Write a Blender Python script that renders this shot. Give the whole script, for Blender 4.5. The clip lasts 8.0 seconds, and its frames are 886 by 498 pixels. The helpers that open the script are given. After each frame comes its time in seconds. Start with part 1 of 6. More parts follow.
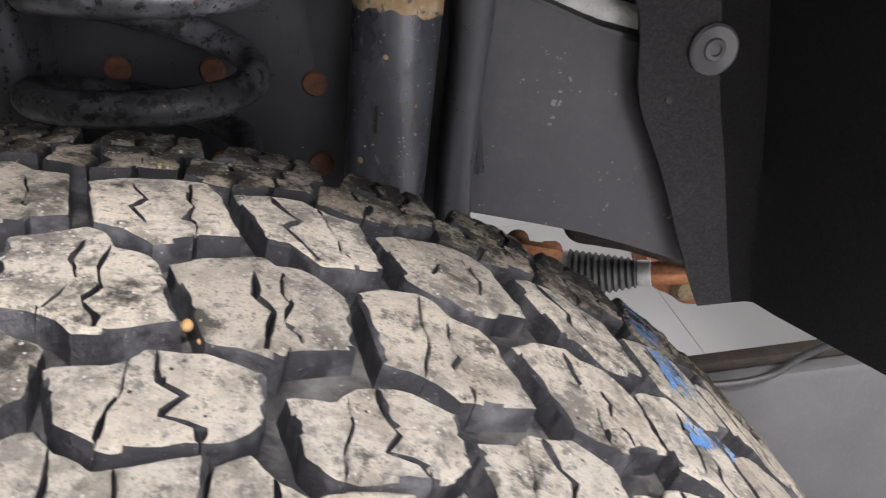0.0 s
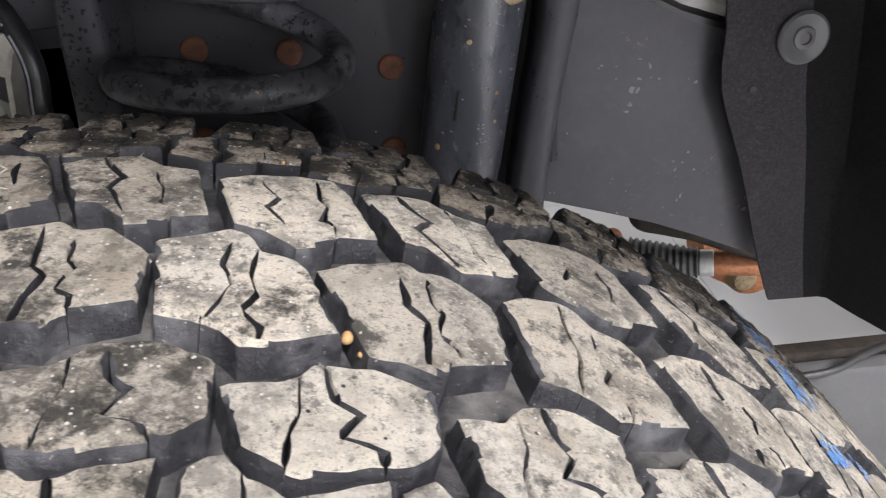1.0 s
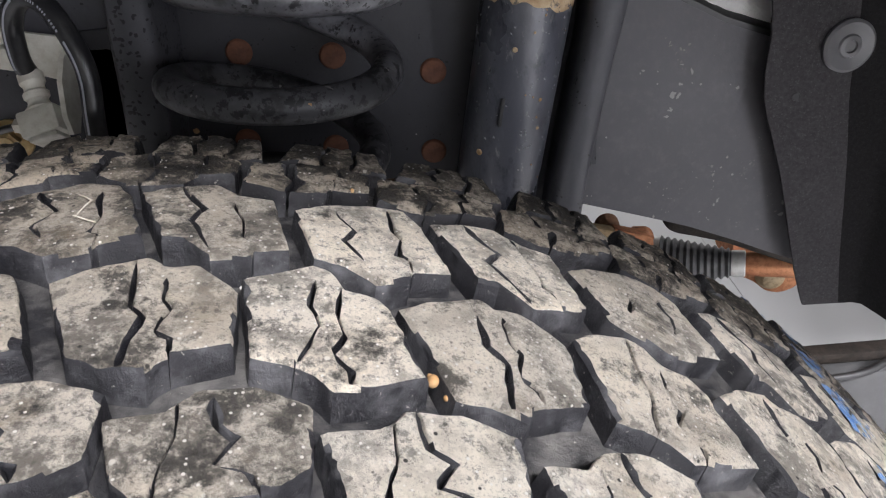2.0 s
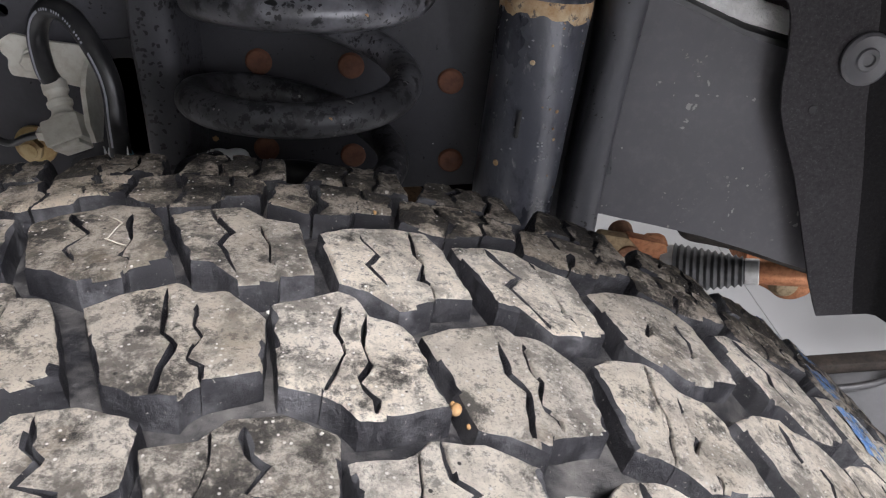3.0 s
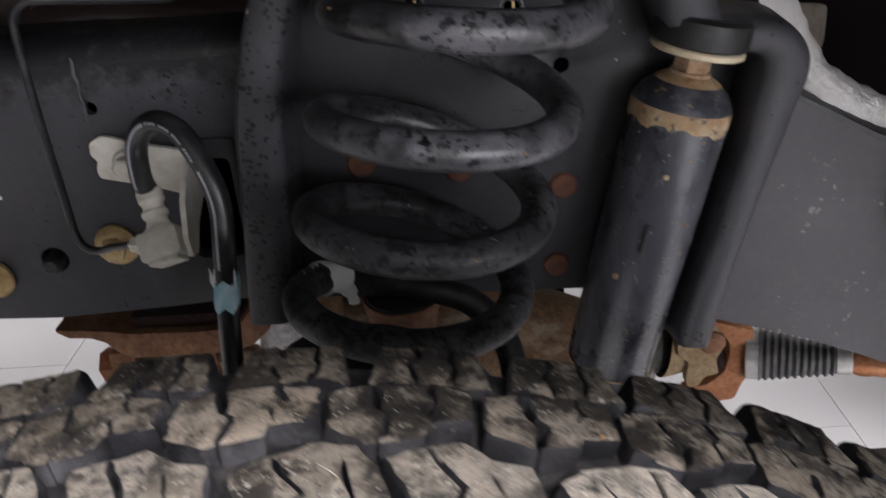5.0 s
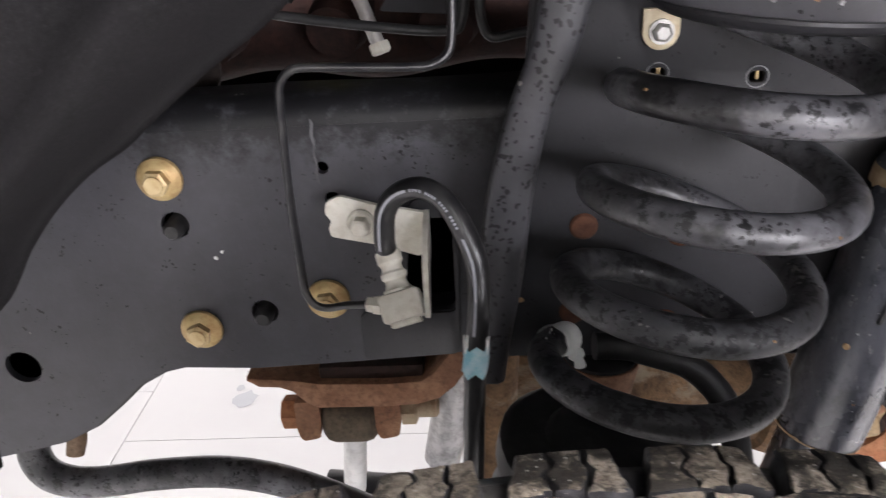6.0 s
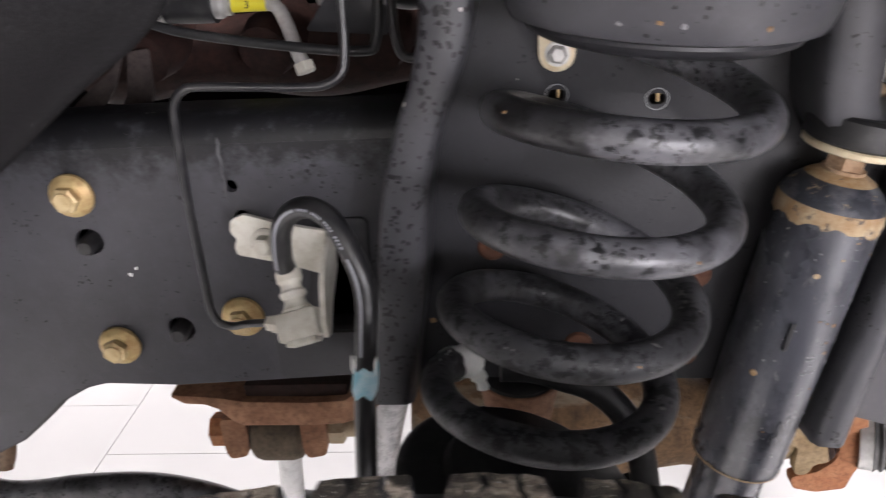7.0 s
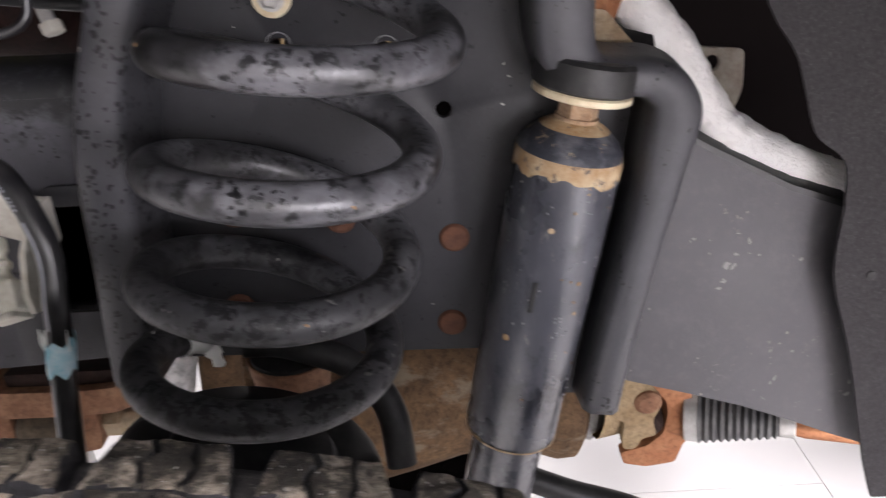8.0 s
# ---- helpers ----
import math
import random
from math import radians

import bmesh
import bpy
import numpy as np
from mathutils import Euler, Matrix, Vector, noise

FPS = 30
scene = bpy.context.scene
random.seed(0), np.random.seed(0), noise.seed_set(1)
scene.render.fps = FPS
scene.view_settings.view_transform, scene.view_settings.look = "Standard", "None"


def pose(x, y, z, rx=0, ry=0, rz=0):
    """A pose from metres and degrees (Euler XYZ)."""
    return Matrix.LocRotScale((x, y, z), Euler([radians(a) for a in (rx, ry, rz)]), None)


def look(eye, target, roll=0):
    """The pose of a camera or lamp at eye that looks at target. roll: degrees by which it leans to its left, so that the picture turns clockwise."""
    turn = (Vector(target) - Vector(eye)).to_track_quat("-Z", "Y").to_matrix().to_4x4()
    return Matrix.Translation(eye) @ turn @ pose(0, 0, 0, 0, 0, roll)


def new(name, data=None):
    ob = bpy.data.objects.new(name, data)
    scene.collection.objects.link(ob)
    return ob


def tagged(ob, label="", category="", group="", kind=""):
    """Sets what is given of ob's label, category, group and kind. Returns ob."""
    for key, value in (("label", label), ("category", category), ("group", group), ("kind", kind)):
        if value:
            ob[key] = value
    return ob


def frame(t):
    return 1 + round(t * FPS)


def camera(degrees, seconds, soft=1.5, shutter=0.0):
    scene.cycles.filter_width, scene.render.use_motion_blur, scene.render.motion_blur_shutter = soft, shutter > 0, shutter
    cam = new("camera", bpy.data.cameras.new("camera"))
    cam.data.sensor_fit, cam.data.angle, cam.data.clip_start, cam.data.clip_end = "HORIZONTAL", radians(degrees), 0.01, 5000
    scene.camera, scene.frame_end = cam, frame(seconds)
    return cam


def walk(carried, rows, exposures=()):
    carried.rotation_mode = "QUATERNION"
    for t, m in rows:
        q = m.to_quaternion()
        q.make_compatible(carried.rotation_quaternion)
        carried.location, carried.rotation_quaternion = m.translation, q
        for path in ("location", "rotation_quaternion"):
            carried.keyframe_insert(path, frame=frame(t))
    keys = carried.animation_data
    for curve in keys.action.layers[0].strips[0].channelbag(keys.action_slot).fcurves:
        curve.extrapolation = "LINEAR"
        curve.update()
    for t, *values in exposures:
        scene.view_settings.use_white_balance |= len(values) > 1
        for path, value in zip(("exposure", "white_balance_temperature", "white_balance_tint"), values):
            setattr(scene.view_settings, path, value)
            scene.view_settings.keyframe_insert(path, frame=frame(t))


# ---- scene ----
cam = camera(60.2, 8.0, soft=1.15, shutter=0.4)
PATH = [
    (0.0, (-0.0153, 0.0498, 0.8582), (0.0157, 0.4967, 0.6362), -5.00),
    (0.5, (-0.0344, 0.0623, 0.8634), (-0.0134, 0.5063, 0.6344), -4.84),
    (1.0, (-0.0482, 0.0636, 0.8657), (-0.0349, 0.5046, 0.6306), -4.75),
    (1.5, (-0.0615, 0.0677, 0.8740), (-0.0540, 0.5053, 0.6320), -4.64),
    (3.0, (-0.0670, 0.0690, 0.8935), (-0.0712, 0.5035, 0.6461), -4.37),
    (3.5, (-0.0741, 0.0713, 0.8895), (-0.0806, 0.5060, 0.6425), -4.34),
    (4.0, (-0.0766, 0.0789, 0.8866), (-0.0843, 0.5138, 0.6400), -4.28),
    (4.5, (-0.0932, 0.1047, 0.9083), (-0.1002, 0.5385, 0.6597), -4.10),
    (5.0, (-0.1340, 0.1326, 0.9364), (-0.1392, 0.5723, 0.6986), -3.79),
    (5.2, (-0.1566, 0.1402, 0.9455), (-0.1629, 0.5820, 0.7116), -3.52),
    (6.3, (-0.2683, 0.1431, 0.9652), (-0.3019, 0.5929, 0.7493), -3.73),
    (6.5, (-0.2584, 0.1389, 0.9645), (-0.2958, 0.5900, 0.7522), -3.68),
    (7.0, (-0.1852, 0.1477, 0.9616), (-0.2205, 0.5994, 0.7501), -3.54),
    (7.5, (-0.1148, 0.1562, 0.9424), (-0.1426, 0.6089, 0.7320), -3.53),
    (8.0, (-0.0640, 0.1687, 0.9224), (-0.0652, 0.6209, 0.7092), -3.19),
]
walk(cam, [(t, look(eye, target, roll)) for t, eye, target, roll in PATH],
     [(0.0, -0.75, 6400, 16), (1.0, -0.58, 6300, 15), (1.6, -0.6, 6200, 15), (3.0, -0.7, 6200, 16), (4.0, -0.72, 6200, 17), (4.5, -0.88, 6200, 18), (5.0, -0.68, 6350, 18), (6.2, 0.47, 6450, 18), (8.0, 0.36, 6500, 21)])

# ---- world and light ----
world = bpy.data.worlds.new("world")
scene.world = world
world.use_nodes = True
world.node_tree.nodes["Background"].inputs[0].default_value = (0.9, 0.95, 1.0, 1)
world.node_tree.nodes["Background"].inputs[1].default_value = 0.05
scene.view_settings.exposure = 0.0


def area_lamp(name, eye, target, sx, sy, watts, colour=(1, 0.98, 0.95)):
    data = bpy.data.lights.new(name, "AREA")
    data.shape, data.size, data.size_y, data.energy, data.color = "RECTANGLE", sx, sy, watts, colour
    ob = new(name, data)
    ob.matrix_world = look(eye, target)
    return ob


# Unseen ceiling lamps, added and placed to brighten the tread and far floor.
LAMPS = [((1.1, -1.4, 2.88), 1.7, 0.5, 530), ((-1.5, 3.3, 2.88), 2.6, 0.9, 108)]
for eye, sx, sy, watts in LAMPS:
    area_lamp("added_ceiling_lamp", eye, (eye[0], eye[1] + 0.001, 0), sx, sy, watts)
area_lamp("daylight_opening", (2.7, -3.95, 1.15), (1.2, 0.5, 0.8), 3.0, 1.5, 230, (0.97, 0.98, 1.0))


# ---- materials ----
def material(name, base, rough=0.5, metal=0.0, spec=0.5):
    m = bpy.data.materials.new(name)
    m.use_nodes = True
    b = m.node_tree.nodes["Principled BSDF"]
    b.inputs["Base Color"].default_value = (*base, 1)
    b.inputs["Roughness"].default_value = rough
    b.inputs["Metallic"].default_value = metal
    b.inputs["Specular IOR Level"].default_value = spec
    return m, m.node_tree, b


def link(tree, a, b):
    tree.links.new(a, b)


def noise_tex(tree, scale, detail=4.0, rough=0.55, stretch=None, kind="Object"):
    tc = tree.nodes.new("ShaderNodeTexCoord")
    mp = tree.nodes.new("ShaderNodeMapping")
    if stretch:
        mp.inputs["Scale"].default_value = stretch
    link(tree, tc.outputs[kind], mp.inputs["Vector"])
    n = tree.nodes.new("ShaderNodeTexNoise")
    n.inputs["Scale"].default_value, n.inputs["Detail"].default_value, n.inputs["Roughness"].default_value = scale, detail, rough
    link(tree, mp.outputs[0], n.inputs["Vector"])
    return n.outputs["Fac"]


def offset_noise(tree, scale, detail=5.0, rough=0.6):
    """Noise in object space, shifted for each object by its random number."""
    tc = tree.nodes.new("ShaderNodeTexCoord")
    info = tree.nodes.new("ShaderNodeObjectInfo")
    mul = tree.nodes.new("ShaderNodeVectorMath")
    mul.operation = "SCALE"
    mul.inputs[0].default_value = (7.1, 3.7, 5.3)
    link(tree, info.outputs["Random"], mul.inputs["Scale"])
    add = tree.nodes.new("ShaderNodeVectorMath")
    link(tree, tc.outputs["Object"], add.inputs[0])
    link(tree, mul.outputs[0], add.inputs[1])
    n = tree.nodes.new("ShaderNodeTexNoise")
    n.inputs["Scale"].default_value, n.inputs["Detail"].default_value, n.inputs["Roughness"].default_value = scale, detail, rough
    link(tree, add.outputs[0], n.inputs["Vector"])
    return n.outputs["Fac"]


def ramp(tree, fac, stops):
    r = tree.nodes.new("ShaderNodeValToRGB")
    e = r.color_ramp.elements
    while len(e) < len(stops):
        e.new(0.5)
    for k, (p, c) in zip(e, stops):
        k.position, k.color = p, (*c, 1) if not isinstance(c, float) else (c, c, c, 1)
    link(tree, fac, r.inputs[0])
    return r.outputs[0]


def mix(tree, fac, a, b):
    m = tree.nodes.new("ShaderNodeMix")
    m.data_type = "RGBA"
    for socket, v in ((m.inputs[0], fac), (m.inputs[6], a), (m.inputs[7], b)):
        if isinstance(v, (tuple, float)):
            socket.default_value = (*v, 1) if isinstance(v, tuple) else v
        else:
            link(tree, v, socket)
    return m.outputs[2]


def bump(tree, bsdf, fac, strength=0.3, dist=0.001, before=None):
    b = tree.nodes.new("ShaderNodeBump")
    b.inputs["Strength"].default_value, b.inputs["Distance"].default_value = strength, dist
    link(tree, fac, b.inputs["Height"])
    if before:
        link(tree, before, b.inputs["Normal"])
    link(tree, b.outputs[0], bsdf.inputs["Normal"])
    return b.outputs[0]


def spots(tree, scale, lo, hi, edge=0.02):
    """A mask of scattered ragged spots of uneven size, in clusters."""
    tc = tree.nodes.new("ShaderNodeTexCoord")
    warp = tree.nodes.new("ShaderNodeTexNoise")
    warp.inputs["Scale"].default_value, warp.inputs["Detail"].default_value = scale * 0.8, 3.0
    link(tree, tc.outputs["Object"], warp.inputs["Vector"])
    shift = tree.nodes.new("ShaderNodeVectorMath")
    shift.operation = "MULTIPLY_ADD"
    shift.inputs[1].default_value = (1.5 / scale,) * 3
    link(tree, warp.outputs["Color"], shift.inputs[0])
    link(tree, tc.outputs["Object"], shift.inputs[2])
    v = tree.nodes.new("ShaderNodeTexVoronoi")
    v.inputs["Scale"].default_value = scale
    link(tree, shift.outputs[0], v.inputs["Vector"])
    n = noise_tex(tree, scale * 0.22, 4)
    sub = tree.nodes.new("ShaderNodeMath")
    sub.operation = "SUBTRACT"
    r = ramp(tree, n, [(lo, 0.0), (hi, 0.42)])
    link(tree, r, sub.inputs[0])
    link(tree, v.outputs["Distance"], sub.inputs[1])
    return ramp(tree, sub.outputs[0], [(0.0, 0.0), (edge, 1.0)])


def painted(name, base, rough=0.45, fleck=(0.35, 0.33, 0.31), dark=None, dust=0.25, dark_lo=0.55, flecks=True, fleck_lo=0.6, blotch=0.0, grime=None, spec=0.4, scuff=False, splatter=None):
    """Satin chassis paint with road film, pale flecks and dark chipped spots."""
    m, t, b = material(name, base, rough, spec=spec)
    film = noise_tex(t, 9, 5, 0.65)
    col = mix(t, ramp(t, film, [(0.4, 0.0), (0.75, dust)]), base, tuple(2.6 * c for c in base))
    fine = noise_tex(t, 140, 4, 0.7)
    col = mix(t, ramp(t, fine, [(0.5, 0.0), (0.9, 0.3)]), col, tuple(2.2 * c for c in base))
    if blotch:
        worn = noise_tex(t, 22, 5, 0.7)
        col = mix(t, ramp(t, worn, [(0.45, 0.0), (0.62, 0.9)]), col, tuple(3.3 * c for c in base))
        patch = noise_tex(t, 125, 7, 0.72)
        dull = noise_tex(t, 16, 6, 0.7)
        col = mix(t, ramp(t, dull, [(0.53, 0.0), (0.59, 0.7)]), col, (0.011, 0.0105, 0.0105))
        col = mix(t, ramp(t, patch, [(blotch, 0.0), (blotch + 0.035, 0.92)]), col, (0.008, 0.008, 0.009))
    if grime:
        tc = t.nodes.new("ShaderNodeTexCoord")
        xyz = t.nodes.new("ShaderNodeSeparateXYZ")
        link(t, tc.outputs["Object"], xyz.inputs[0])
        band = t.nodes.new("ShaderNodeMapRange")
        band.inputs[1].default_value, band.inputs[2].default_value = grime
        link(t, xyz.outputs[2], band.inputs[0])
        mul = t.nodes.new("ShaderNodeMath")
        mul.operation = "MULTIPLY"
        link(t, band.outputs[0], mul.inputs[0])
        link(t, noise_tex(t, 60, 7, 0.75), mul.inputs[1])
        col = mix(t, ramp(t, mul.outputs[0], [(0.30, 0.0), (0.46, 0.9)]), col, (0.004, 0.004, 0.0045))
    if scuff:
        rub = noise_tex(t, 26, 8, 0.75, (1.5, 1.5, 0.45))
        col = mix(t, ramp(t, rub, [(0.50, 0.0), (0.62, 0.6)]), col, tuple(2.0 * c for c in base))
        col = mix(t, ramp(t, noise_tex(t, 150, 5, 0.7, (1.4, 1.4, 0.5)), [(0.62, 0.0), (0.68, 0.7)]), col, (0.19, 0.187, 0.19))
        col = mix(t, ramp(t, noise_tex(t, 34, 8, 0.75, (1.0, 1.0, 0.6)), [(0.52, 0.0), (0.60, 0.8)]), col, (0.010, 0.0115, 0.017))
    if splatter:
        fine_spots, where = spots(t, 260, 0.50, 0.72), ramp(t, noise_tex(t, 11, 4, 0.6), [(0.52, 0.0), (0.62, 0.75)])
        both = t.nodes.new("ShaderNodeMath")
        both.operation = "MULTIPLY"
        link(t, fine_spots, both.inputs[0])
        link(t, where, both.inputs[1])
        col = mix(t, both.outputs[0], col, splatter)
    if flecks:
        col = mix(t, spots(t, 130, fleck_lo, fleck_lo + 0.25), col, fleck)
    if dark:
        col = mix(t, spots(t, 230, dark_lo, dark_lo + 0.3), col, dark)
    link(t, col, b.inputs["Base Color"])
    link(t, ramp(t, film, [(0.3, rough - 0.08), (0.8, rough + 0.2)]), b.inputs["Roughness"])
    bump(t, b, noise_tex(t, 300, 3), 0.25, 0.0006)
    return m


FRAME_PAINT = painted("black_chassis_paint", (0.023, 0.023, 0.0262), 0.46, fleck=(0.18, 0.175, 0.17), dark=(0.004, 0.004, 0.005), dark_lo=0.52)
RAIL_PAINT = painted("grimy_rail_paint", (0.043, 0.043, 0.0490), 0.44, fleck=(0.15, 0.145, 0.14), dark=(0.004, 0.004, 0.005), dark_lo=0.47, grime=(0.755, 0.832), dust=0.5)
TOWER_PAINT = painted("grey_black_bracket_paint", (0.056, 0.056, 0.062), 0.45, dark=(0.004, 0.004, 0.005), dark_lo=0.46)
BACK_PAINT = painted("dull_tower_plate_paint", (0.023, 0.023, 0.0260), 0.5, dark=(0.003, 0.003, 0.004), dark_lo=0.46, spec=0.3)
STRUT_PAINT = painted("speckled_strut_paint", (0.037, 0.037, 0.0412), 0.45, dark=(0.003, 0.003, 0.004), dark_lo=0.30)
SPRING_PAINT = painted("worn_spring_coating", (0.046, 0.046, 0.050), 0.34, dark=(0.004, 0.004, 0.005), dark_lo=0.38, flecks=False, blotch=0.545, spec=0.55)
# Lower coils: shade behind the tyre put into a darker coating, spots kept.
SPRING_SHADED = painted("shaded_spring_coating", (0.027, 0.027, 0.0290), 0.42, blotch=0.52, fleck=(0.16, 0.155, 0.15), dark=(0.003, 0.003, 0.003), dark_lo=0.42, spec=0.35, fleck_lo=0.5, dust=0.8, splatter=(0.10, 0.098, 0.096))
SHOCK_PAINT = painted("shock_paint", (0.048, 0.050, 0.060), 0.26, dark=(0.008, 0.008, 0.010), dark_lo=0.55, spec=0.6, scuff=True)
PLATE_PAINT = painted("splash_plate_plastic", (0.078, 0.0755, 0.082), 0.5, fleck=(0.24, 0.235, 0.23), fleck_lo=0.52, splatter=(0.30, 0.28, 0.26))


def rusty(name, base, light, rough=0.8):
    m, t, b = material(name, base, rough, spec=0.25)
    n = noise_tex(t, 40, 6, 0.7)
    n2 = noise_tex(t, 220, 5, 0.7)
    col = mix(t, ramp(t, n, [(0.3, 0.0), (0.7, 1.0)]), base, light)
    col = mix(t, ramp(t, n2, [(0.45, 0.0), (0.75, 0.7)]), col, (base[0] * 0.35, base[1] * 0.35, base[2] * 0.4))
    link(t, col, b.inputs["Base Color"])
    bump(t, b, n2, 0.5, 0.0012)
    return m


RUST = rusty("brown_rust", (0.145, 0.064, 0.035), (0.30, 0.165, 0.098))
RUST_ORANGE = rusty("orange_rust", (0.27, 0.10, 0.045), (0.38, 0.18, 0.09))
RUST_DARK = rusty("dark_rust", (0.013, 0.007, 0.0055), (0.036, 0.016, 0.012))
AXLE_RUST = rusty("axle_rust", (0.06, 0.034, 0.018), (0.19, 0.115, 0.06))
at_, ab_ = AXLE_RUST.node_tree, AXLE_RUST.node_tree.nodes["Principled BSDF"]
old = ab_.inputs["Base Color"].links[0].from_socket
link(at_, mix(at_, ramp(at_, noise_tex(at_, 14, 6, 0.7, (0.5, 1.6, 1.6)), [(0.54, 0.0), (0.64, 0.6)]), old, (0.25, 0.215, 0.165)), ab_.inputs["Base Color"])
RIVET_RUST = rusty("rivet_rust", (0.16, 0.066, 0.036), (0.085, 0.044, 0.031))


def zinc(name, base, stain, rough=0.45, metal=0.35):
    m, t, b = material(name, base, rough, metal)
    n = noise_tex(t, 90, 6, 0.7)
    link(t, mix(t, ramp(t, n, [(0.42, 0.0), (0.68, 0.85)]), base, stain), b.inputs["Base Color"])
    bump(t, b, noise_tex(t, 400, 3), 0.25, 0.0004)
    return m


GOLD_ZINC = zinc("yellow_zinc", (0.64, 0.51, 0.28), (0.34, 0.18, 0.06))
GOLD_EDGE = zinc("yellow_zinc_shank", (0.56, 0.42, 0.20), (0.34, 0.18, 0.06))
CREAM = zinc("pale_zinc_plating", (0.76, 0.74, 0.66), (0.56, 0.52, 0.43), 0.6, 0.1)
BEAM_PAINT = painted("grey_beam_paint", (0.055, 0.055, 0.056), 0.5, flecks=False)
CREAM_WASHER = zinc("cream_washer_plating", (0.72, 0.64, 0.46), (0.55, 0.42, 0.24), 0.55, 0.1)
STEEL = zinc("bright_steel", (0.55, 0.55, 0.53), (0.38, 0.37, 0.35), 0.42, 0.6)
ALU = zinc("dull_aluminium", (0.55, 0.54, 0.52), (0.40, 0.38, 0.36), 0.45, 0.5)
GREY_TUBE = zinc("grey_galvanised", (0.42, 0.42, 0.41), (0.18, 0.17, 0.16), 0.4, 0.5)


def rubber(name, base, rough=0.55, dust=0.35):
    m, t, b = material(name, base, rough)
    n = noise_tex(t, 60, 5, 0.65)
    link(t, mix(t, ramp(t, n, [(0.45, 0.0), (0.8, dust)]), base, (0.17, 0.165, 0.155)), b.inputs["Base Color"])
    bump(t, b, noise_tex(t, 500, 3), 0.2, 0.0004)
    return m


HOSE_RUBBER = rubber("hose_rubber", (0.012, 0.012, 0.013), 0.33, 0.12)
BLACK_RUBBER = rubber("black_rubber", (0.014, 0.014, 0.015), 0.5, 0.2)
BOOT_RUBBER = rubber("boot_rubber", (0.045, 0.045, 0.046), 0.5, 0.5)
BLACK_PLASTIC = rubber("black_plastic", (0.012, 0.012, 0.013), 0.4, 0.08)
PIPE_COAT = rubber("pipe_coating", (0.014, 0.014, 0.016), 0.28, 0.25)


def felt(name, base):
    m, t, b = material(name, base, 0.95, spec=0.12)
    f = noise_tex(t, 400, 6, 0.75)
    w = noise_tex(t, 7, 4, 0.6)
    col = mix(t, ramp(t, f, [(0.38, 0.20), (0.70, 0.80)]), base, tuple(2.5 * c for c in base))
    col = mix(t, ramp(t, noise_tex(t, 700, 2, 0.6), [(0.60, 0.0), (0.68, 0.5)]), col, tuple(3.4 * c for c in base))
    col = mix(t, ramp(t, w, [(0.45, 0.0), (0.8, 0.35)]), col, tuple(2.6 * c for c in base))
    link(t, col, b.inputs["Base Color"])
    bump(t, b, noise_tex(t, 700, 4, 0.8), 0.5, 0.0009)
    return m


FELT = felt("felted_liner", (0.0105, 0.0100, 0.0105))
# Same felt, paler: the light on the flat panel is put into its tone.
FELT_LIT = felt("felted_liner_lit_panel", (0.034, 0.0325, 0.034))

FOIL, ft_, fb = material("crinkled_foil", (0.92, 0.91, 0.89), 0.28, 0.2)
fn = noise_tex(ft_, 110, 6, 0.7)
link(ft_, mix(ft_, ramp(ft_, noise_tex(ft_, 18, 4), [(0.42, 0.0), (0.65, 0.8)]), (0.96, 0.955, 0.94), (0.86, 0.84, 0.81)), fb.inputs["Base Color"])
bump(ft_, fb, noise_tex(ft_, 260, 3, 0.6), 0.5, 0.002, bump(ft_, fb, fn, 0.9, 0.005))



def scattered(tree, scale, size, share):
    """A mask of small round grains, shifted for each object; share: how many of the cells hold one."""
    tc, info = tree.nodes.new("ShaderNodeTexCoord"), tree.nodes.new("ShaderNodeObjectInfo")
    mul, add = tree.nodes.new("ShaderNodeVectorMath"), tree.nodes.new("ShaderNodeVectorMath")
    mul.operation = "SCALE"
    mul.inputs[0].default_value = (4.3, 6.1, 2.9)
    link(tree, info.outputs["Random"], mul.inputs["Scale"])
    link(tree, tc.outputs["Object"], add.inputs[0])
    link(tree, mul.outputs[0], add.inputs[1])
    v = tree.nodes.new("ShaderNodeTexVoronoi")
    v.inputs["Scale"].default_value = scale
    link(tree, add.outputs[0], v.inputs["Vector"])
    grains = ramp(tree, v.outputs["Distance"], [(size * 0.7, 1.0), (size, 0.0)])
    split = tree.nodes.new("ShaderNodeSeparateColor")
    link(tree, v.outputs["Color"], split.inputs[0])
    chosen = ramp(tree, split.outputs[0], [(1 - share, 0.0), (1 - share + 0.01, 1.0)])
    both = tree.nodes.new("ShaderNodeMath")
    both.operation = "MULTIPLY"
    link(tree, grains, both.inputs[0])
    link(tree, chosen, both.inputs[1])
    return both.outputs[0]


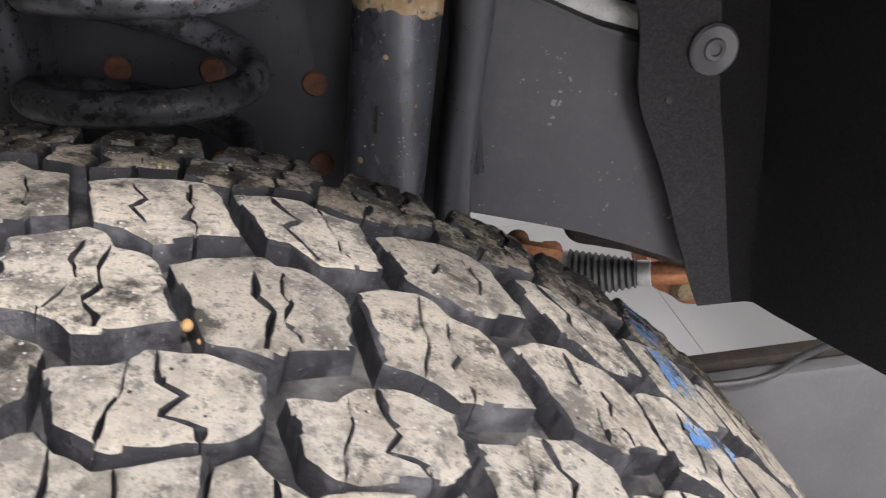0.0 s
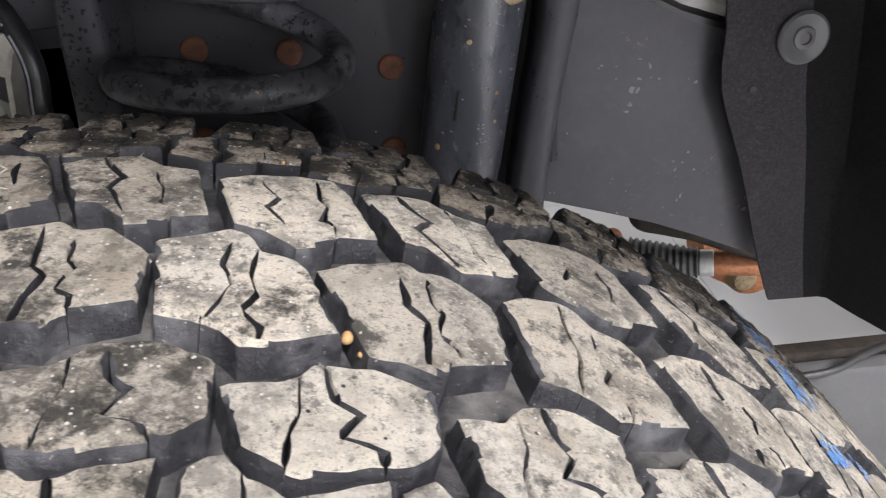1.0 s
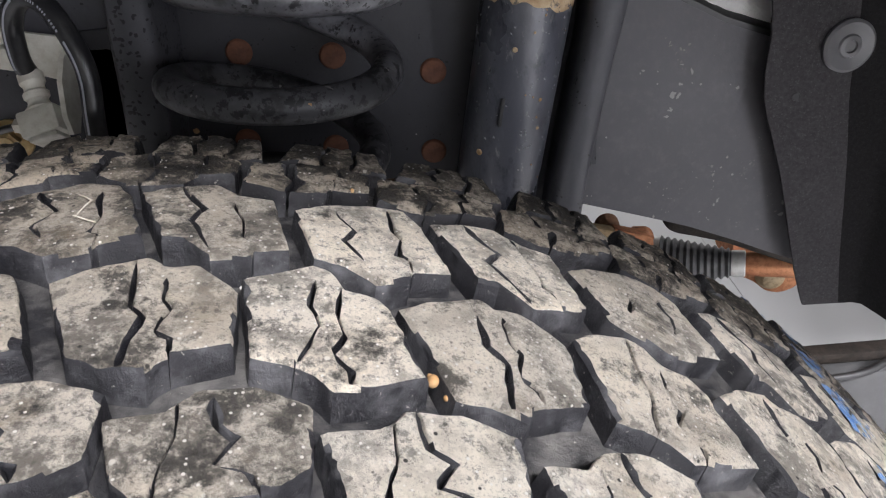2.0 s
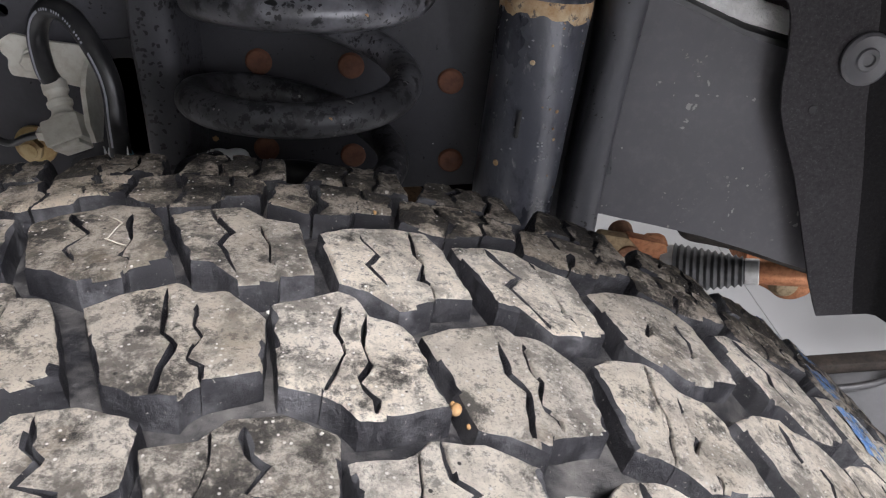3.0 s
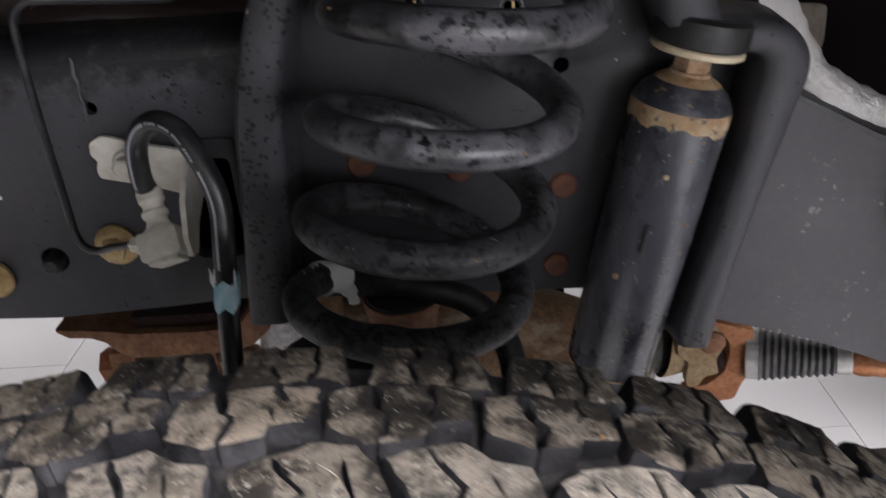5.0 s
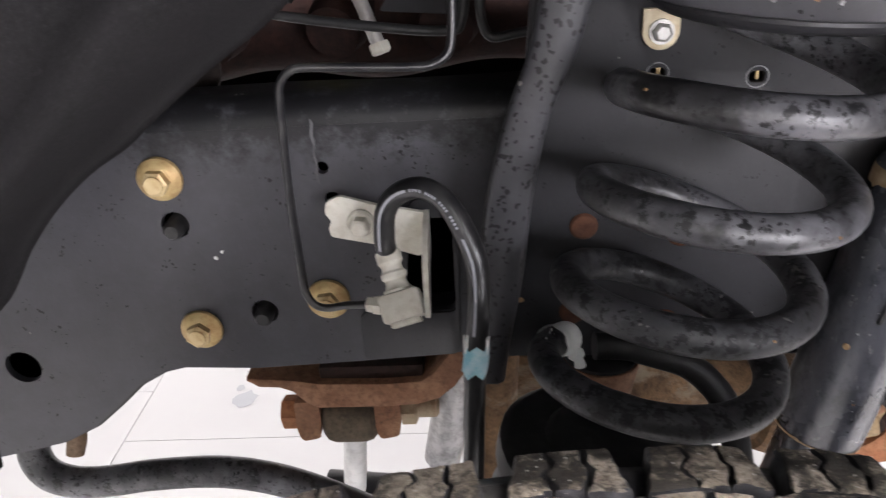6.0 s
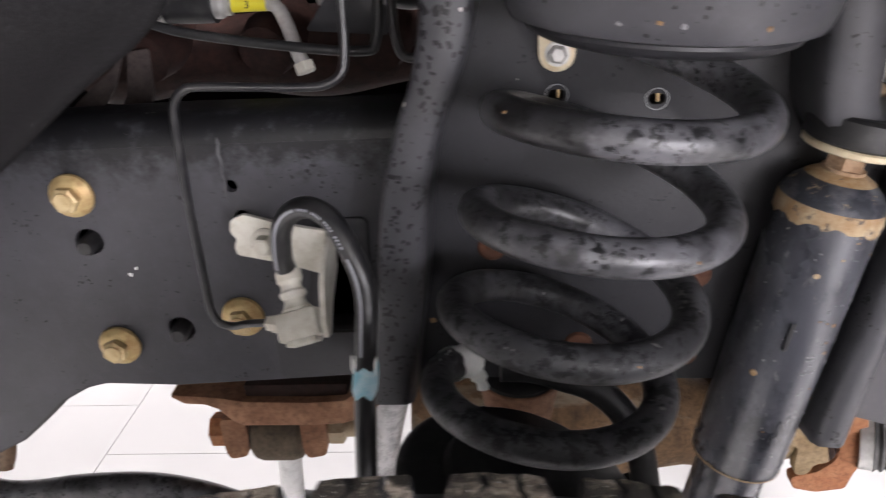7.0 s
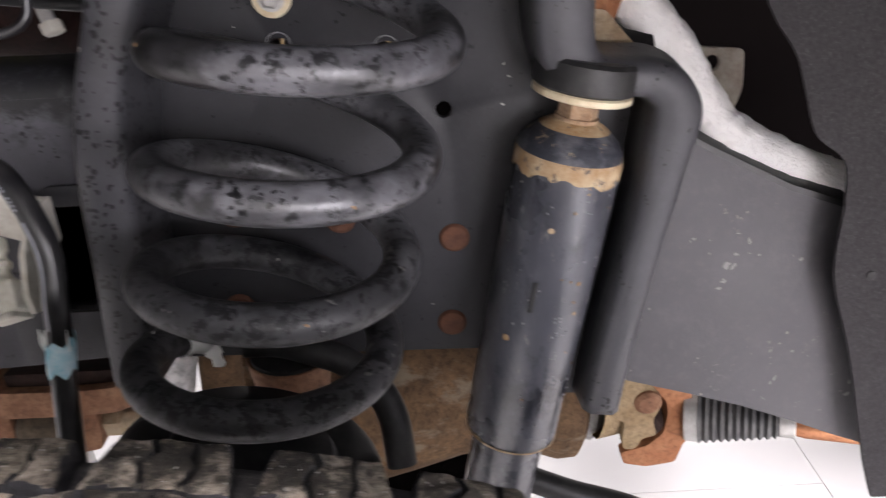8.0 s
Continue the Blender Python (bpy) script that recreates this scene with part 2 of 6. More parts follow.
def tread_face(name, dark, pale, soot, white):
    """Dust on worn rubber: pale cake, black bare patches, pits, chips and white grit."""
    m, t, b = material(name, pale, 0.85, spec=0.3)
    broad, cake, pores = offset_noise(t, 16, 5, 0.6), offset_noise(t, 75, 10, 0.80), offset_noise(t, 420, 6, 0.75)
    smear, mottle, grain = offset_noise(t, 42, 11, 0.80), offset_noise(t, 170, 9, 0.78), offset_noise(t, 1300, 3, 0.6)
    col = mix(t, ramp(t, cake, [(0.44, 0.0), (0.54, 1.0)]), dark, pale)
    col = mix(t, ramp(t, broad, [(0.46, 0.0), (0.62, 0.8)]), col, (pale[0] * 1.2, pale[1] * 1.17, pale[2] * 1.11))
    col = mix(t, ramp(t, offset_noise(t, 30, 6, 0.7), [(0.56, 0.0), (0.68, 0.5)]), col, (pale[0] * 0.62, pale[1] * 0.55, pale[2] * 0.46))
    col = mix(t, ramp(t, mottle, [(0.545, 0.0), (0.60, 0.72)]), col, tuple(0.17 * c for c in pale))
    col = mix(t, ramp(t, pores, [(0.58, 0.0), (0.63, 0.75)]), col, tuple(0.20 * c for c in pale))
    col = mix(t, ramp(t, smear, [(soot, 0.0), (soot + 0.07, 0.92)]), col, (0.022, 0.021, 0.020))
    col = mix(t, ramp(t, grain, [(0.54, 0.0), (0.64, 0.35)]), col, tuple(0.25 * c for c in pale))
    col = mix(t, scattered(t, 430, 0.28, 0.025), col, (0.028, 0.026, 0.024))
    col = mix(t, scattered(t, 620, 0.30, white), col, (0.93, 0.90, 0.84))
    col = mix(t, scattered(t, 230, 0.20, white * 0.4), col, (0.86, 0.82, 0.74))
    info = t.nodes.new("ShaderNodeObjectInfo")
    col = mix(t, ramp(t, info.outputs["Random"], [(0.35, 0.0), (1.0, 0.34)]), col, tuple(0.2 * c for c in pale))
    link(t, col, b.inputs["Base Color"])
    link(t, ramp(t, smear, [(soot, 0.88), (soot + 0.14, 0.5)]), b.inputs["Roughness"])
    before = bump(t, b, grain, 0.9, 0.0010, bump(t, b, pores, 1.0, 0.0026))
    bump(t, b, cake, 1.0, 0.0060, bump(t, b, mottle, 1.0, 0.0055, before))
    return m


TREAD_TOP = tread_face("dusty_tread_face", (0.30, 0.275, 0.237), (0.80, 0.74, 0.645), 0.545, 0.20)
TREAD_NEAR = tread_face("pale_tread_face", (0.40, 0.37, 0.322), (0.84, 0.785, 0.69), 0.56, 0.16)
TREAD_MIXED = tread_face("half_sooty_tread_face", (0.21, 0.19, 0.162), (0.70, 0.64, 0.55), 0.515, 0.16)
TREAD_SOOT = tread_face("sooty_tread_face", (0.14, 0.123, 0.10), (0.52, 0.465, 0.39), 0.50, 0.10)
# Far rows A and B: grime, plus wheel-well shade put into the tone.
TREAD_FAR = tread_face("shaded_grimy_tread_face", (0.105, 0.093, 0.079), (0.60, 0.53, 0.44), 0.475, 0.10)


def dark_rubber(name, base, film, rough, coords):
    m, t, b = material(name, base, rough, spec=0.35)
    tex = offset_noise if coords else noise_tex
    col = mix(t, ramp(t, tex(t, 45, 7, 0.7), [(0.47, 0.0), (0.70, 0.7)]), base, film)
    col = mix(t, ramp(t, tex(t, 900, 3, 0.6), [(0.67, 0.0), (0.73, 0.6)]), col, (0.42, 0.39, 0.35))
    link(t, col, b.inputs["Base Color"])
    link(t, ramp(t, tex(t, 30, 4, 0.6), [(0.35, rough - 0.16), (0.7, rough + 0.15)]), b.inputs["Roughness"])
    bump(t, b, tex(t, 110, 8, 0.75), 0.8, 0.0022)
    return m


TREAD_SIDE = dark_rubber("tread_rubber_side", (0.0125, 0.0125, 0.0150), (0.13, 0.13, 0.137), 0.44, True)
CARCASS = dark_rubber("groove_rubber", (0.014, 0.014, 0.0160), (0.17, 0.162, 0.152), 0.46, False)

TILE, tlt, tlb = material("white_floor_tile", (0.80, 0.80, 0.79), 0.28)
link(tlt, mix(tlt, ramp(tlt, noise_tex(tlt, 3, 5, 0.6), [(0.4, 0.0), (0.8, 0.4)]), (0.47, 0.47, 0.47), (0.39, 0.39, 0.395)), tlb.inputs["Base Color"])
GROUT = material("grey_grout", (0.46, 0.455, 0.45), 0.85)[0]
STAIN = material("grey_floor_stain", (0.33, 0.34, 0.36), 0.5)[0]
WALL = material("white_wall_paint", (0.78, 0.78, 0.76), 0.8)[0]
# Near-black without gloss: the shade of deep places is put into the colour.
DARK = material("deep_shade_black", (0.0016, 0.0013, 0.0013), 1.0, spec=0.0)[0]
YELLOW = material("yellow_label", (0.75, 0.66, 0.03), 0.45)[0]
INK = material("black_ink", (0.01, 0.01, 0.01), 0.5)[0]
BLUE_TAPE = zinc("blue_tape", (0.24, 0.55, 0.66), (0.62, 0.76, 0.80), 0.55, 0.0)
WHITE_TAPE = zinc("white_paper_tag", (0.93, 0.94, 0.92), (0.78, 0.82, 0.80), 0.7, 0.0)
BLUE_CHALK = zinc("blue_marking_paint", (0.040, 0.115, 0.28), (0.17, 0.23, 0.29), 0.9, 0.0)
LETTER = material("pale_hose_print", (0.36, 0.37, 0.41), 0.5)[0]
MANIFOLD_RUST = rusty("dark_manifold_rust", (0.010, 0.0042, 0.0036), (0.034, 0.013, 0.0095))
PEBBLE = zinc("ochre_pebble", (0.25, 0.135, 0.05), (0.36, 0.24, 0.12), 0.9, 0.0)
STRAW = zinc("dry_straw", (0.36, 0.33, 0.28), (0.22, 0.18, 0.13), 0.9, 0.0)
DOT_WHITE = zinc("worn_white_dot", (0.50, 0.49, 0.45), (0.36, 0.34, 0.30), 0.8, 0.0)
RUST_FLECK = zinc("ochre_rust_fleck", (0.30, 0.18, 0.085), (0.18, 0.09, 0.045), 0.8, 0.0)
CHIP = zinc("chipped_pale_paint", (0.30, 0.30, 0.31), (0.14, 0.14, 0.145), 0.6, 0.0)
SLEEVE = rusty("grimy_sleeve_brown", (0.012, 0.010, 0.009), (0.036, 0.028, 0.022))
CABLE_GREY = rubber("dark_grey_cable", (0.018, 0.018, 0.019), 0.5, 0.15)
CLIP_GREY = rubber("grey_clip_plastic", (0.13, 0.13, 0.135), 0.35, 0.5)
GLOW = material("lamp_diffuser", (0.9, 0.9, 0.9), 0.5)[0]
gb = GLOW.node_tree.nodes["Principled BSDF"]
gb.inputs["Emission Color"].default_value, gb.inputs["Emission Strength"].default_value = (1, 0.98, 0.95, 1), 2.0


# ---- mesh helpers ----
def finish(name, bm, mats, parent=None, label="", angle=32):
    me = bpy.data.meshes.new(name)
    bmesh.ops.recalc_face_normals(bm, faces=bm.faces)
    bm.to_mesh(me)
    bm.free()
    for m in mats if isinstance(mats, (list, tuple)) else [mats]:
        me.materials.append(m)
    me.polygons.foreach_set("use_smooth", [True] * len(me.polygons))
    me.set_sharp_from_angle(angle=radians(angle))
    ob = new(name, me)
    ob.parent = parent
    if label:
        tagged(ob, label)
    return ob


def part(name, bm, mats, parent, label="", angle=32):
    return finish(name, bm, mats, parent, label, angle)


def thing(name, at, label, category, group="", kind=""):
    ob = new(name)
    ob.empty_display_size = 0.02
    ob.location = at
    return tagged(ob, label, category, group, kind)


def under(ob, root):
    """Parents a part built in world coordinates to a root that stands elsewhere."""
    ob.parent = root
    ob.matrix_parent_inverse = Matrix.Translation(root.location).inverted()
    return ob


def wpart(name, bm, mats, root, label="", angle=32):
    return under(finish(name, bm, mats, None, label, angle), root)


def box(bm, x0, x1, y0, y1, z0, z1, bevel=0.0, mat=0, m=None):
    vs = [bm.verts.new(Vector((x, y, z))) for x in (x0, x1) for y in (y0, y1) for z in (z0, z1)]
    fs = [bm.faces.new([vs[i] for i in q]) for q in ((0, 1, 3, 2), (4, 6, 7, 5), (0, 4, 5, 1), (2, 3, 7, 6), (0, 2, 6, 4), (1, 5, 7, 3))]
    for f in fs:
        f.material_index = mat
    if bevel:
        es = {e for f in fs for e in f.edges}
        out = bmesh.ops.bevel(bm, geom=list(es), offset=bevel, segments=2, profile=0.5, affect="EDGES")
        vs = list({v for f in out["faces"] for v in f.verts} | {v for v in vs if v.is_valid})
    if m:
        bmesh.ops.transform(bm, matrix=m, verts=vs)
    return vs


def spline(points, step=8):
    """Points on a smooth curve through the given ones."""
    p = [Vector(q) for q in points]
    p = [2 * p[0] - p[1], *p, 2 * p[-1] - p[-2]]
    out = []
    for i in range(1, len(p) - 2):
        for k in range(step):
            t = k / step
            out.append(0.5 * (2 * p[i] + (p[i + 1] - p[i - 1]) * t + (2 * p[i - 1] - 5 * p[i] + 4 * p[i + 1] - p[i + 2]) * t * t
                              + (3 * p[i] - p[i - 1] - 3 * p[i + 1] + p[i + 2]) * t ** 3))
    out.append(p[-2])
    return out


def tube(bm, path, radius, sides=12, mat=0, cap=True, flat=1.0):
    """Sweeps a round section along path. radius: metres, or a function of the share of the way."""
    path = [Vector(q) for q in path]
    n = len(path)
    up = Vector((0.13, 0.31, 0.94))
    rings = []
    side = None
    for i, q in enumerate(path):
        d = (path[min(i + 1, n - 1)] - path[max(i - 1, 0)]).normalized()
        side = (up.cross(d) if side is None else side - d * side.dot(d)).normalized()
        other = d.cross(side)
        r = radius(i / (n - 1)) if callable(radius) else radius
        rings.append([bm.verts.new(q + (side * math.cos(a) + other * math.sin(a) * flat) * r) for a in (2 * math.pi * k / sides for k in range(sides))])
    for a, b in zip(rings, rings[1:]):
        for k in range(sides):
            f = bm.faces.new((a[k], a[(k + 1) % sides], b[(k + 1) % sides], b[k]))
            f.material_index = mat
    if cap:
        for ring in (rings[0], rings[-1]):
            bm.faces.new(ring).material_index = mat
    return rings


def lathe(bm, profile, base, axis, sides=32, mat=0, mats=None):
    """Turns (radius, height) round an axis through base. A radius of 0 closes the end."""
    axis = Vector(axis).normalized()
    u = axis.orthogonal().normalized()
    v = axis.cross(u)
    base = Vector(base)
    rings = []
    for r, h in profile:
        c = base + axis * h
        rings.append([bm.verts.new(c)] if r == 0 else [bm.verts.new(c + (u * math.cos(a) + v * math.sin(a)) * r) for a in (2 * math.pi * k / sides for k in range(sides))])
    for i, (a, b) in enumerate(zip(rings, rings[1:])):
        for k in range(sides):
            j = (k + 1) % sides
            if len(a) == 1 and len(b) == 1:
                continue
            q = (a[0], b[k], b[j]) if len(a) == 1 else (a[k], a[j], b[0]) if len(b) == 1 else (a[k], a[j], b[j], b[k])
            bm.faces.new(q).material_index = mats[i] if mats else mat


def circle(x, z, r, n=20, sx=1.0, turn=0.0):
    out = []
    for k in range(n):
        a = 2 * math.pi * k / n
        dx, dz = r * sx * math.cos(a), r * math.sin(a)
        c, s = math.cos(radians(turn)), math.sin(radians(turn))
        out.append((x + dx * c - dz * s, z + dx * s + dz * c))
    return out


def rounded(points, radius, n=5):
    """The outline with its corners rounded."""
    out = []
    p = [Vector(q) for q in points]
    for i, q in enumerate(p):
        a, b = p[i - 1], p[(i + 1) % len(p)]
        la, lb = (a - q).length, (b - q).length
        r = min(radius, 0.45 * la, 0.45 * lb)
        s, e = q + (a - q) * (r / la), q + (b - q) * (r / lb)
        for k in range(n + 1):
            t = k / n
            out.append(tuple(s * (1 - t) ** 2 + 2 * q * t * (1 - t) + e * t * t))
    return out


def plate(bm, outline, y0, y1, holes=(), bevel=0.0, shift=None, mat=0):
    """A sheet cut to an outline of (x, z), from y0 (front) to y1 (back), with holes through it. shift: (x, z) -> dy of the sheet."""
    loops = []
    for loop in (outline, *holes):
        vs = [bm.verts.new((x, y0, z)) for x, z in loop]
        loops.append([bm.edges.new((vs[i - 1], vs[i])) for i in range(len(vs))])
    edges = [e for l in loops for e in l]
    made = bmesh.ops.triangle_fill(bm, use_beauty=True, use_dissolve=False, edges=edges, normal=(0, -1, 0))
    faces = [g for g in made["geom"] if isinstance(g, bmesh.types.BMFace)]
    front = {v for f in faces for v in f.verts}
    ext = bmesh.ops.extrude_face_region(bm, geom=faces, use_keep_orig=True)
    back = [g for g in ext["geom"] if isinstance(g, bmesh.types.BMVert)]
    for v in back:
        v.co.y += y1 - y0
    for f in bm.faces:
        if all(v in front or v in back for v in f.verts):
            f.material_index = mat
    if bevel:
        fset = set(faces)
        rim = [e for e in edges if e.is_valid]
        bmesh.ops.bevel(bm, geom=rim, offset=bevel, segments=2, profile=0.5, affect="EDGES", clamp_overlap=True)
    if shift:
        for v in bm.verts:
            v.co.y += shift(v.co.x, v.co.z)


def loft(bm, rows, mat=0, thick=0.0):
    """A sheet through rows of points; with a thickness it is closed at its back."""
    grid = [[bm.verts.new(Vector(p)) for p in row] for row in rows]
    faces = []
    for a, b in zip(grid, grid[1:]):
        for k in range(len(a) - 1):
            f = bm.faces.new((a[k], a[k + 1], b[k + 1], b[k]))
            f.material_index = mat
            faces.append(f)
    if thick:
        bmesh.ops.recalc_face_normals(bm, faces=faces)
        bmesh.ops.solidify(bm, geom=faces, thickness=thick)


def hex_prism(bm, base, axis, flat, height, turn=0.0, mat=0, chamfer=0.001):
    axis = Vector(axis).normalized()
    u = axis.orthogonal().normalized()
    v = axis.cross(u)
    base = Vector(base)
    r = flat / math.sqrt(3)
    rings = []
    for rr, h in ((r, 0), (r, height - chamfer), (r - chamfer * 1.6, height)):
        rings.append([bm.verts.new(base + axis * h + (u * math.cos(a) + v * math.sin(a)) * rr) for a in (math.pi / 3 * k + radians(turn) for k in range(6))])
    for a, b in zip(rings, rings[1:]):
        for k in range(6):
            bm.faces.new((a[k], a[(k + 1) % 6], b[(k + 1) % 6], b[k])).material_index = mat
    bm.faces.new(rings[-1]).material_index = mat
    bm.faces.new(rings[0]).material_index = mat


# ---- the room ----
def structure(name, bm, mats, label):
    return tagged(finish(name, bm, mats), label, name.split("_")[0], kind="structure")


bm = bmesh.new()
box(bm, -5, 5, -4, 6, -0.20, -0.070)
FLOOR = structure("floor", bm, GROUT, "white tiled workshop floor with pale grey joints")
bm = bmesh.new()
box(bm, -5.2, 5.2, -4.2, 6.2, 3.0, 3.1)
structure("ceiling", bm, WALL, "plain white ceiling of the hall")
for name, dims in (("wall_north", (-5.2, 5.2, 6.0, 6.2)), ("wall_west", (-5.2, -5.0, -4.0, 6.0)), ("wall_east", (5.0, 5.2, -4.0, 6.0))):
    bm = bmesh.new()
    box(bm, *dims, -0.20, 3.0)
    structure(name, bm, WALL, "plain white painted wall of the hall")
bm = bmesh.new()
plate(bm, [(-5.2, -0.20), (5.2, -0.20), (5.2, 3.0), (-5.2, 3.0)], -4.2, -4.0, [[(1.2, 0.3), (4.2, 0.3), (4.2, 2.5), (1.2, 2.5)]])
structure("wall_south", bm, WALL, "white painted wall with a wide daylight opening")
# Unseen glowing panels that go with the added lamps.
for eye, sx, sy, watts in LAMPS:
    root = thing("added_ceiling_panel", (eye[0], eye[1], 2.94), "unseen white ceiling light panel added above the floor", "ceiling light", "ceiling lights")
    bm = bmesh.new()
    box(bm, -sx / 2 - 0.03, sx / 2 + 0.03, -sy / 2 - 0.03, sy / 2 + 0.03, 0.0, 0.06, 0.005)
    part("housing", bm, ALU, root)
    bm = bmesh.new()
    box(bm, -sx / 2, sx / 2, -sy / 2, sy / 2, -0.012, -0.002)
    part("diffuser", bm, GLOW, root, "glowing white diffuser")

# ---- the tyre ----
AXLE_DIR = Vector((-0.016, 1.0, 0.0103)).normalized()
TC = Vector((-0.2060, 0.2753, 0.3632))
R, CROWN, CREST, DEPTH, MID = 0.4277, 0.6066, 0.0120, 0.0088, -0.034
ex = AXLE_DIR.cross(Vector((0, 0, 1))).normalized()
STEER = Matrix((ex, AXLE_DIR, ex.cross(AXLE_DIR))).transposed().to_4x4()


def crown(s):
    side = abs(s - MID) - 0.105
    return R - CROWN * (s - CREST) ** 2 - 0.8 * max(side, 0)


def on_tyre(theta, s, h):
    """theta: degrees from the top, to +x; s along the axle; h above the tread's outline."""
    r = crown(s) + h
    return Vector((math.sin(radians(theta)) * r, s, math.cos(radians(theta)) * r))


def chain(points, a):
    n = len(points) - 1
    i = min(int(a * n), n - 1)
    k = a * n - i
    return points[i][0] * (1 - k) + points[i + 1][0] * k, points[i][1] * (1 - k) + points[i + 1][1] * k


# rows of blocks across the tread: two mould shapes a row, each a lower and an upper edge as (degrees, metres along the axle)
SHAPE_A = ([(0, 0.0513), (1.8, 0.0525), (3.6, 0.0521), (5.15, 0.0518)], [(0.6, 0.0733), (2, 0.0743), (3.4, 0.0743), (4.6, 0.0738)])
SHAPE_B = ([(0, 0.0292), (1.6, 0.0248), (3.65, 0.0277), (3.85, 0.0323), (5.6, 0.0351)], [(0, 0.0456), (1.3, 0.0487), (4, 0.0497), (5.6, 0.0470)])
SHAPE_C1 = ([(1.7, -0.0104), (2.7, -0.0099), (3.7, -0.0194), (5.1, -0.0171), (5.2, -0.0129), (6.3, -0.0102)], [(0, 0.0175), (0.95, 0.0213), (2.8, 0.0251), (4.1, 0.0187), (5.4, 0.0171)])
SHAPE_C2 = ([(1.2, -0.0123), (2.3, -0.0159), (3.6, -0.0218), (4.95, -0.0171), (5.1, -0.0133), (6.6, -0.0087)], [(0, 0.0118), (0.92, 0.0175), (2.9, 0.0236), (4.6, 0.0226), (5.4, 0.0144)])
SHAPE_D1 = ([(1.85, -0.0625), (2.9, -0.0640), (4.15, -0.0656), (4.35, -0.0617), (5, -0.0589), (6.5, -0.0543)], [(0, -0.0323), (1.1, -0.0266), (2.9, -0.0210), (3.5, -0.0242), (4.65, -0.0232), (6.1, -0.0348)])
SHAPE_D2 = ([(0.9, -0.0574), (2, -0.0584), (2.9, -0.0610), (3.6, -0.0656), (4.6, -0.0640), (6.6, -0.0584)], [(0, -0.0287), (0.9, -0.0238), (2.4, -0.0189), (3.1, -0.0209), (3.6, -0.0271), (4.8, -0.0293), (5.4, -0.0356)])
SHAPE_E = ([(0.75, -0.0938), (1.5, -0.0982), (2.4, -0.0994), (3.7, -0.0968), (5.1, -0.0943), (5.95, -0.0883)], [(0, -0.0794), (1.6, -0.0766), (1.95, -0.0733), (2.3, -0.0705), (4, -0.0684), (5.8, -0.0727)])
SHAPE_F = ([(0.1, -0.1363), (2, -0.1373), (4, -0.1373), (5.5, -0.1363)], [(0, -0.1012), (0.85, -0.0963), (1.6, -0.1020), (2.6, -0.1045), (3.8, -0.1020), (5.5, -0.0986)])
SHAPES = {"A": (SHAPE_A, SHAPE_A), "B": (SHAPE_B, SHAPE_B), "C": (SHAPE_C1, SHAPE_C2), "D": (SHAPE_D1, SHAPE_D2), "E": (SHAPE_E, SHAPE_E), "F": (SHAPE_F, SHAPE_F)}
# where the blocks of a row begin, in degrees: the mould's pitches differ so that the tyre hums less
STARTS = {"A": [-5.87, 0.12, 5.98, 12.02, 17.71, 23.96], "B": [-8.06, -1.61, 4.49, 10.79, 16.74, 22.99], "C": [1.24, 6.84, 13.24, 19.19, 25.74, 32.90, 39.65],
          "D": [5.52, 12.07, 17.72, 24.67, 31.42, 38.28], "E": [9.31, 15.46, 22.41, 28.76, 35.42], "F": [8.77, 15.01, 20.76, 27.31]}
for begins in STARTS.values():
    first, rest = begins[0], begins[0] + 360 - begins[-1]
    fill = round(rest / 6.2)
    begins += [begins[-1] + rest * k / fill for k in range(1, fill)]
    begins.append(first + 360)
# cuts in a block: place, zigzag, half width, from, to
CUTS = {
    "A": [(0.34, 0.050, 0.0011, 0, 1), (0.68, 0.050, 0.0011, 0, 1)],
    "B": [(0.36, 0.050, 0.0011, 0, 1), (0.70, 0.055, 0.0013, 0, 1)],
    "C": [(0.36, 0.055, 0.00062, 0.18, 1), (0.66, 0.060, 0.00072, 0.08, 0.9)],
    "D": [(0.34, 0.062, 0.00058, 0.05, 0.88), (0.64, 0.068, 0.00072, 0.0, 0.82)],
    "E": [(0.34, 0.060, 0.00055, 0, 1), (0.66, 0.060, 0.00050, 0, 1)],
    "F": [(0.34, 0.055, 0.00060, 0, 1), (0.66, 0.055, 0.00055, 0, 1)],
}
# lightning-shaped strokes of a cut, from the lower to the upper edge
STROKES = (((0, -1.0), (0.42, 0.85), (0.55, -0.1), (0.84, 0.3), (1, 0.3)), ((0, 0.9), (0.16, 0.85), (0.28, -1.1), (0.48, 0.3), (0.62, -0.5), (1, -0.2)),
           ((0, 0.8), (0.10, 0.9), (0.42, -1.0), (0.62, 0.8), (0.84, -0.5), (1, -0.6)), ((0, -0.7), (0.35, -0.55), (0.62, 0.65), (1, 0.5)))
STROKES_OF = {"A": (2, 0), "B": (0, 2), "C": (2, 1), "D": (0, 1), "E": (3, 1), "F": (3, 3)}


def zigzag(b, knots):
    for (p, v), (q, w) in zip(knots, knots[1:]):
        if b <= q:
            return v + (w - v) * (b - p) / (q - p)
    return 0.0


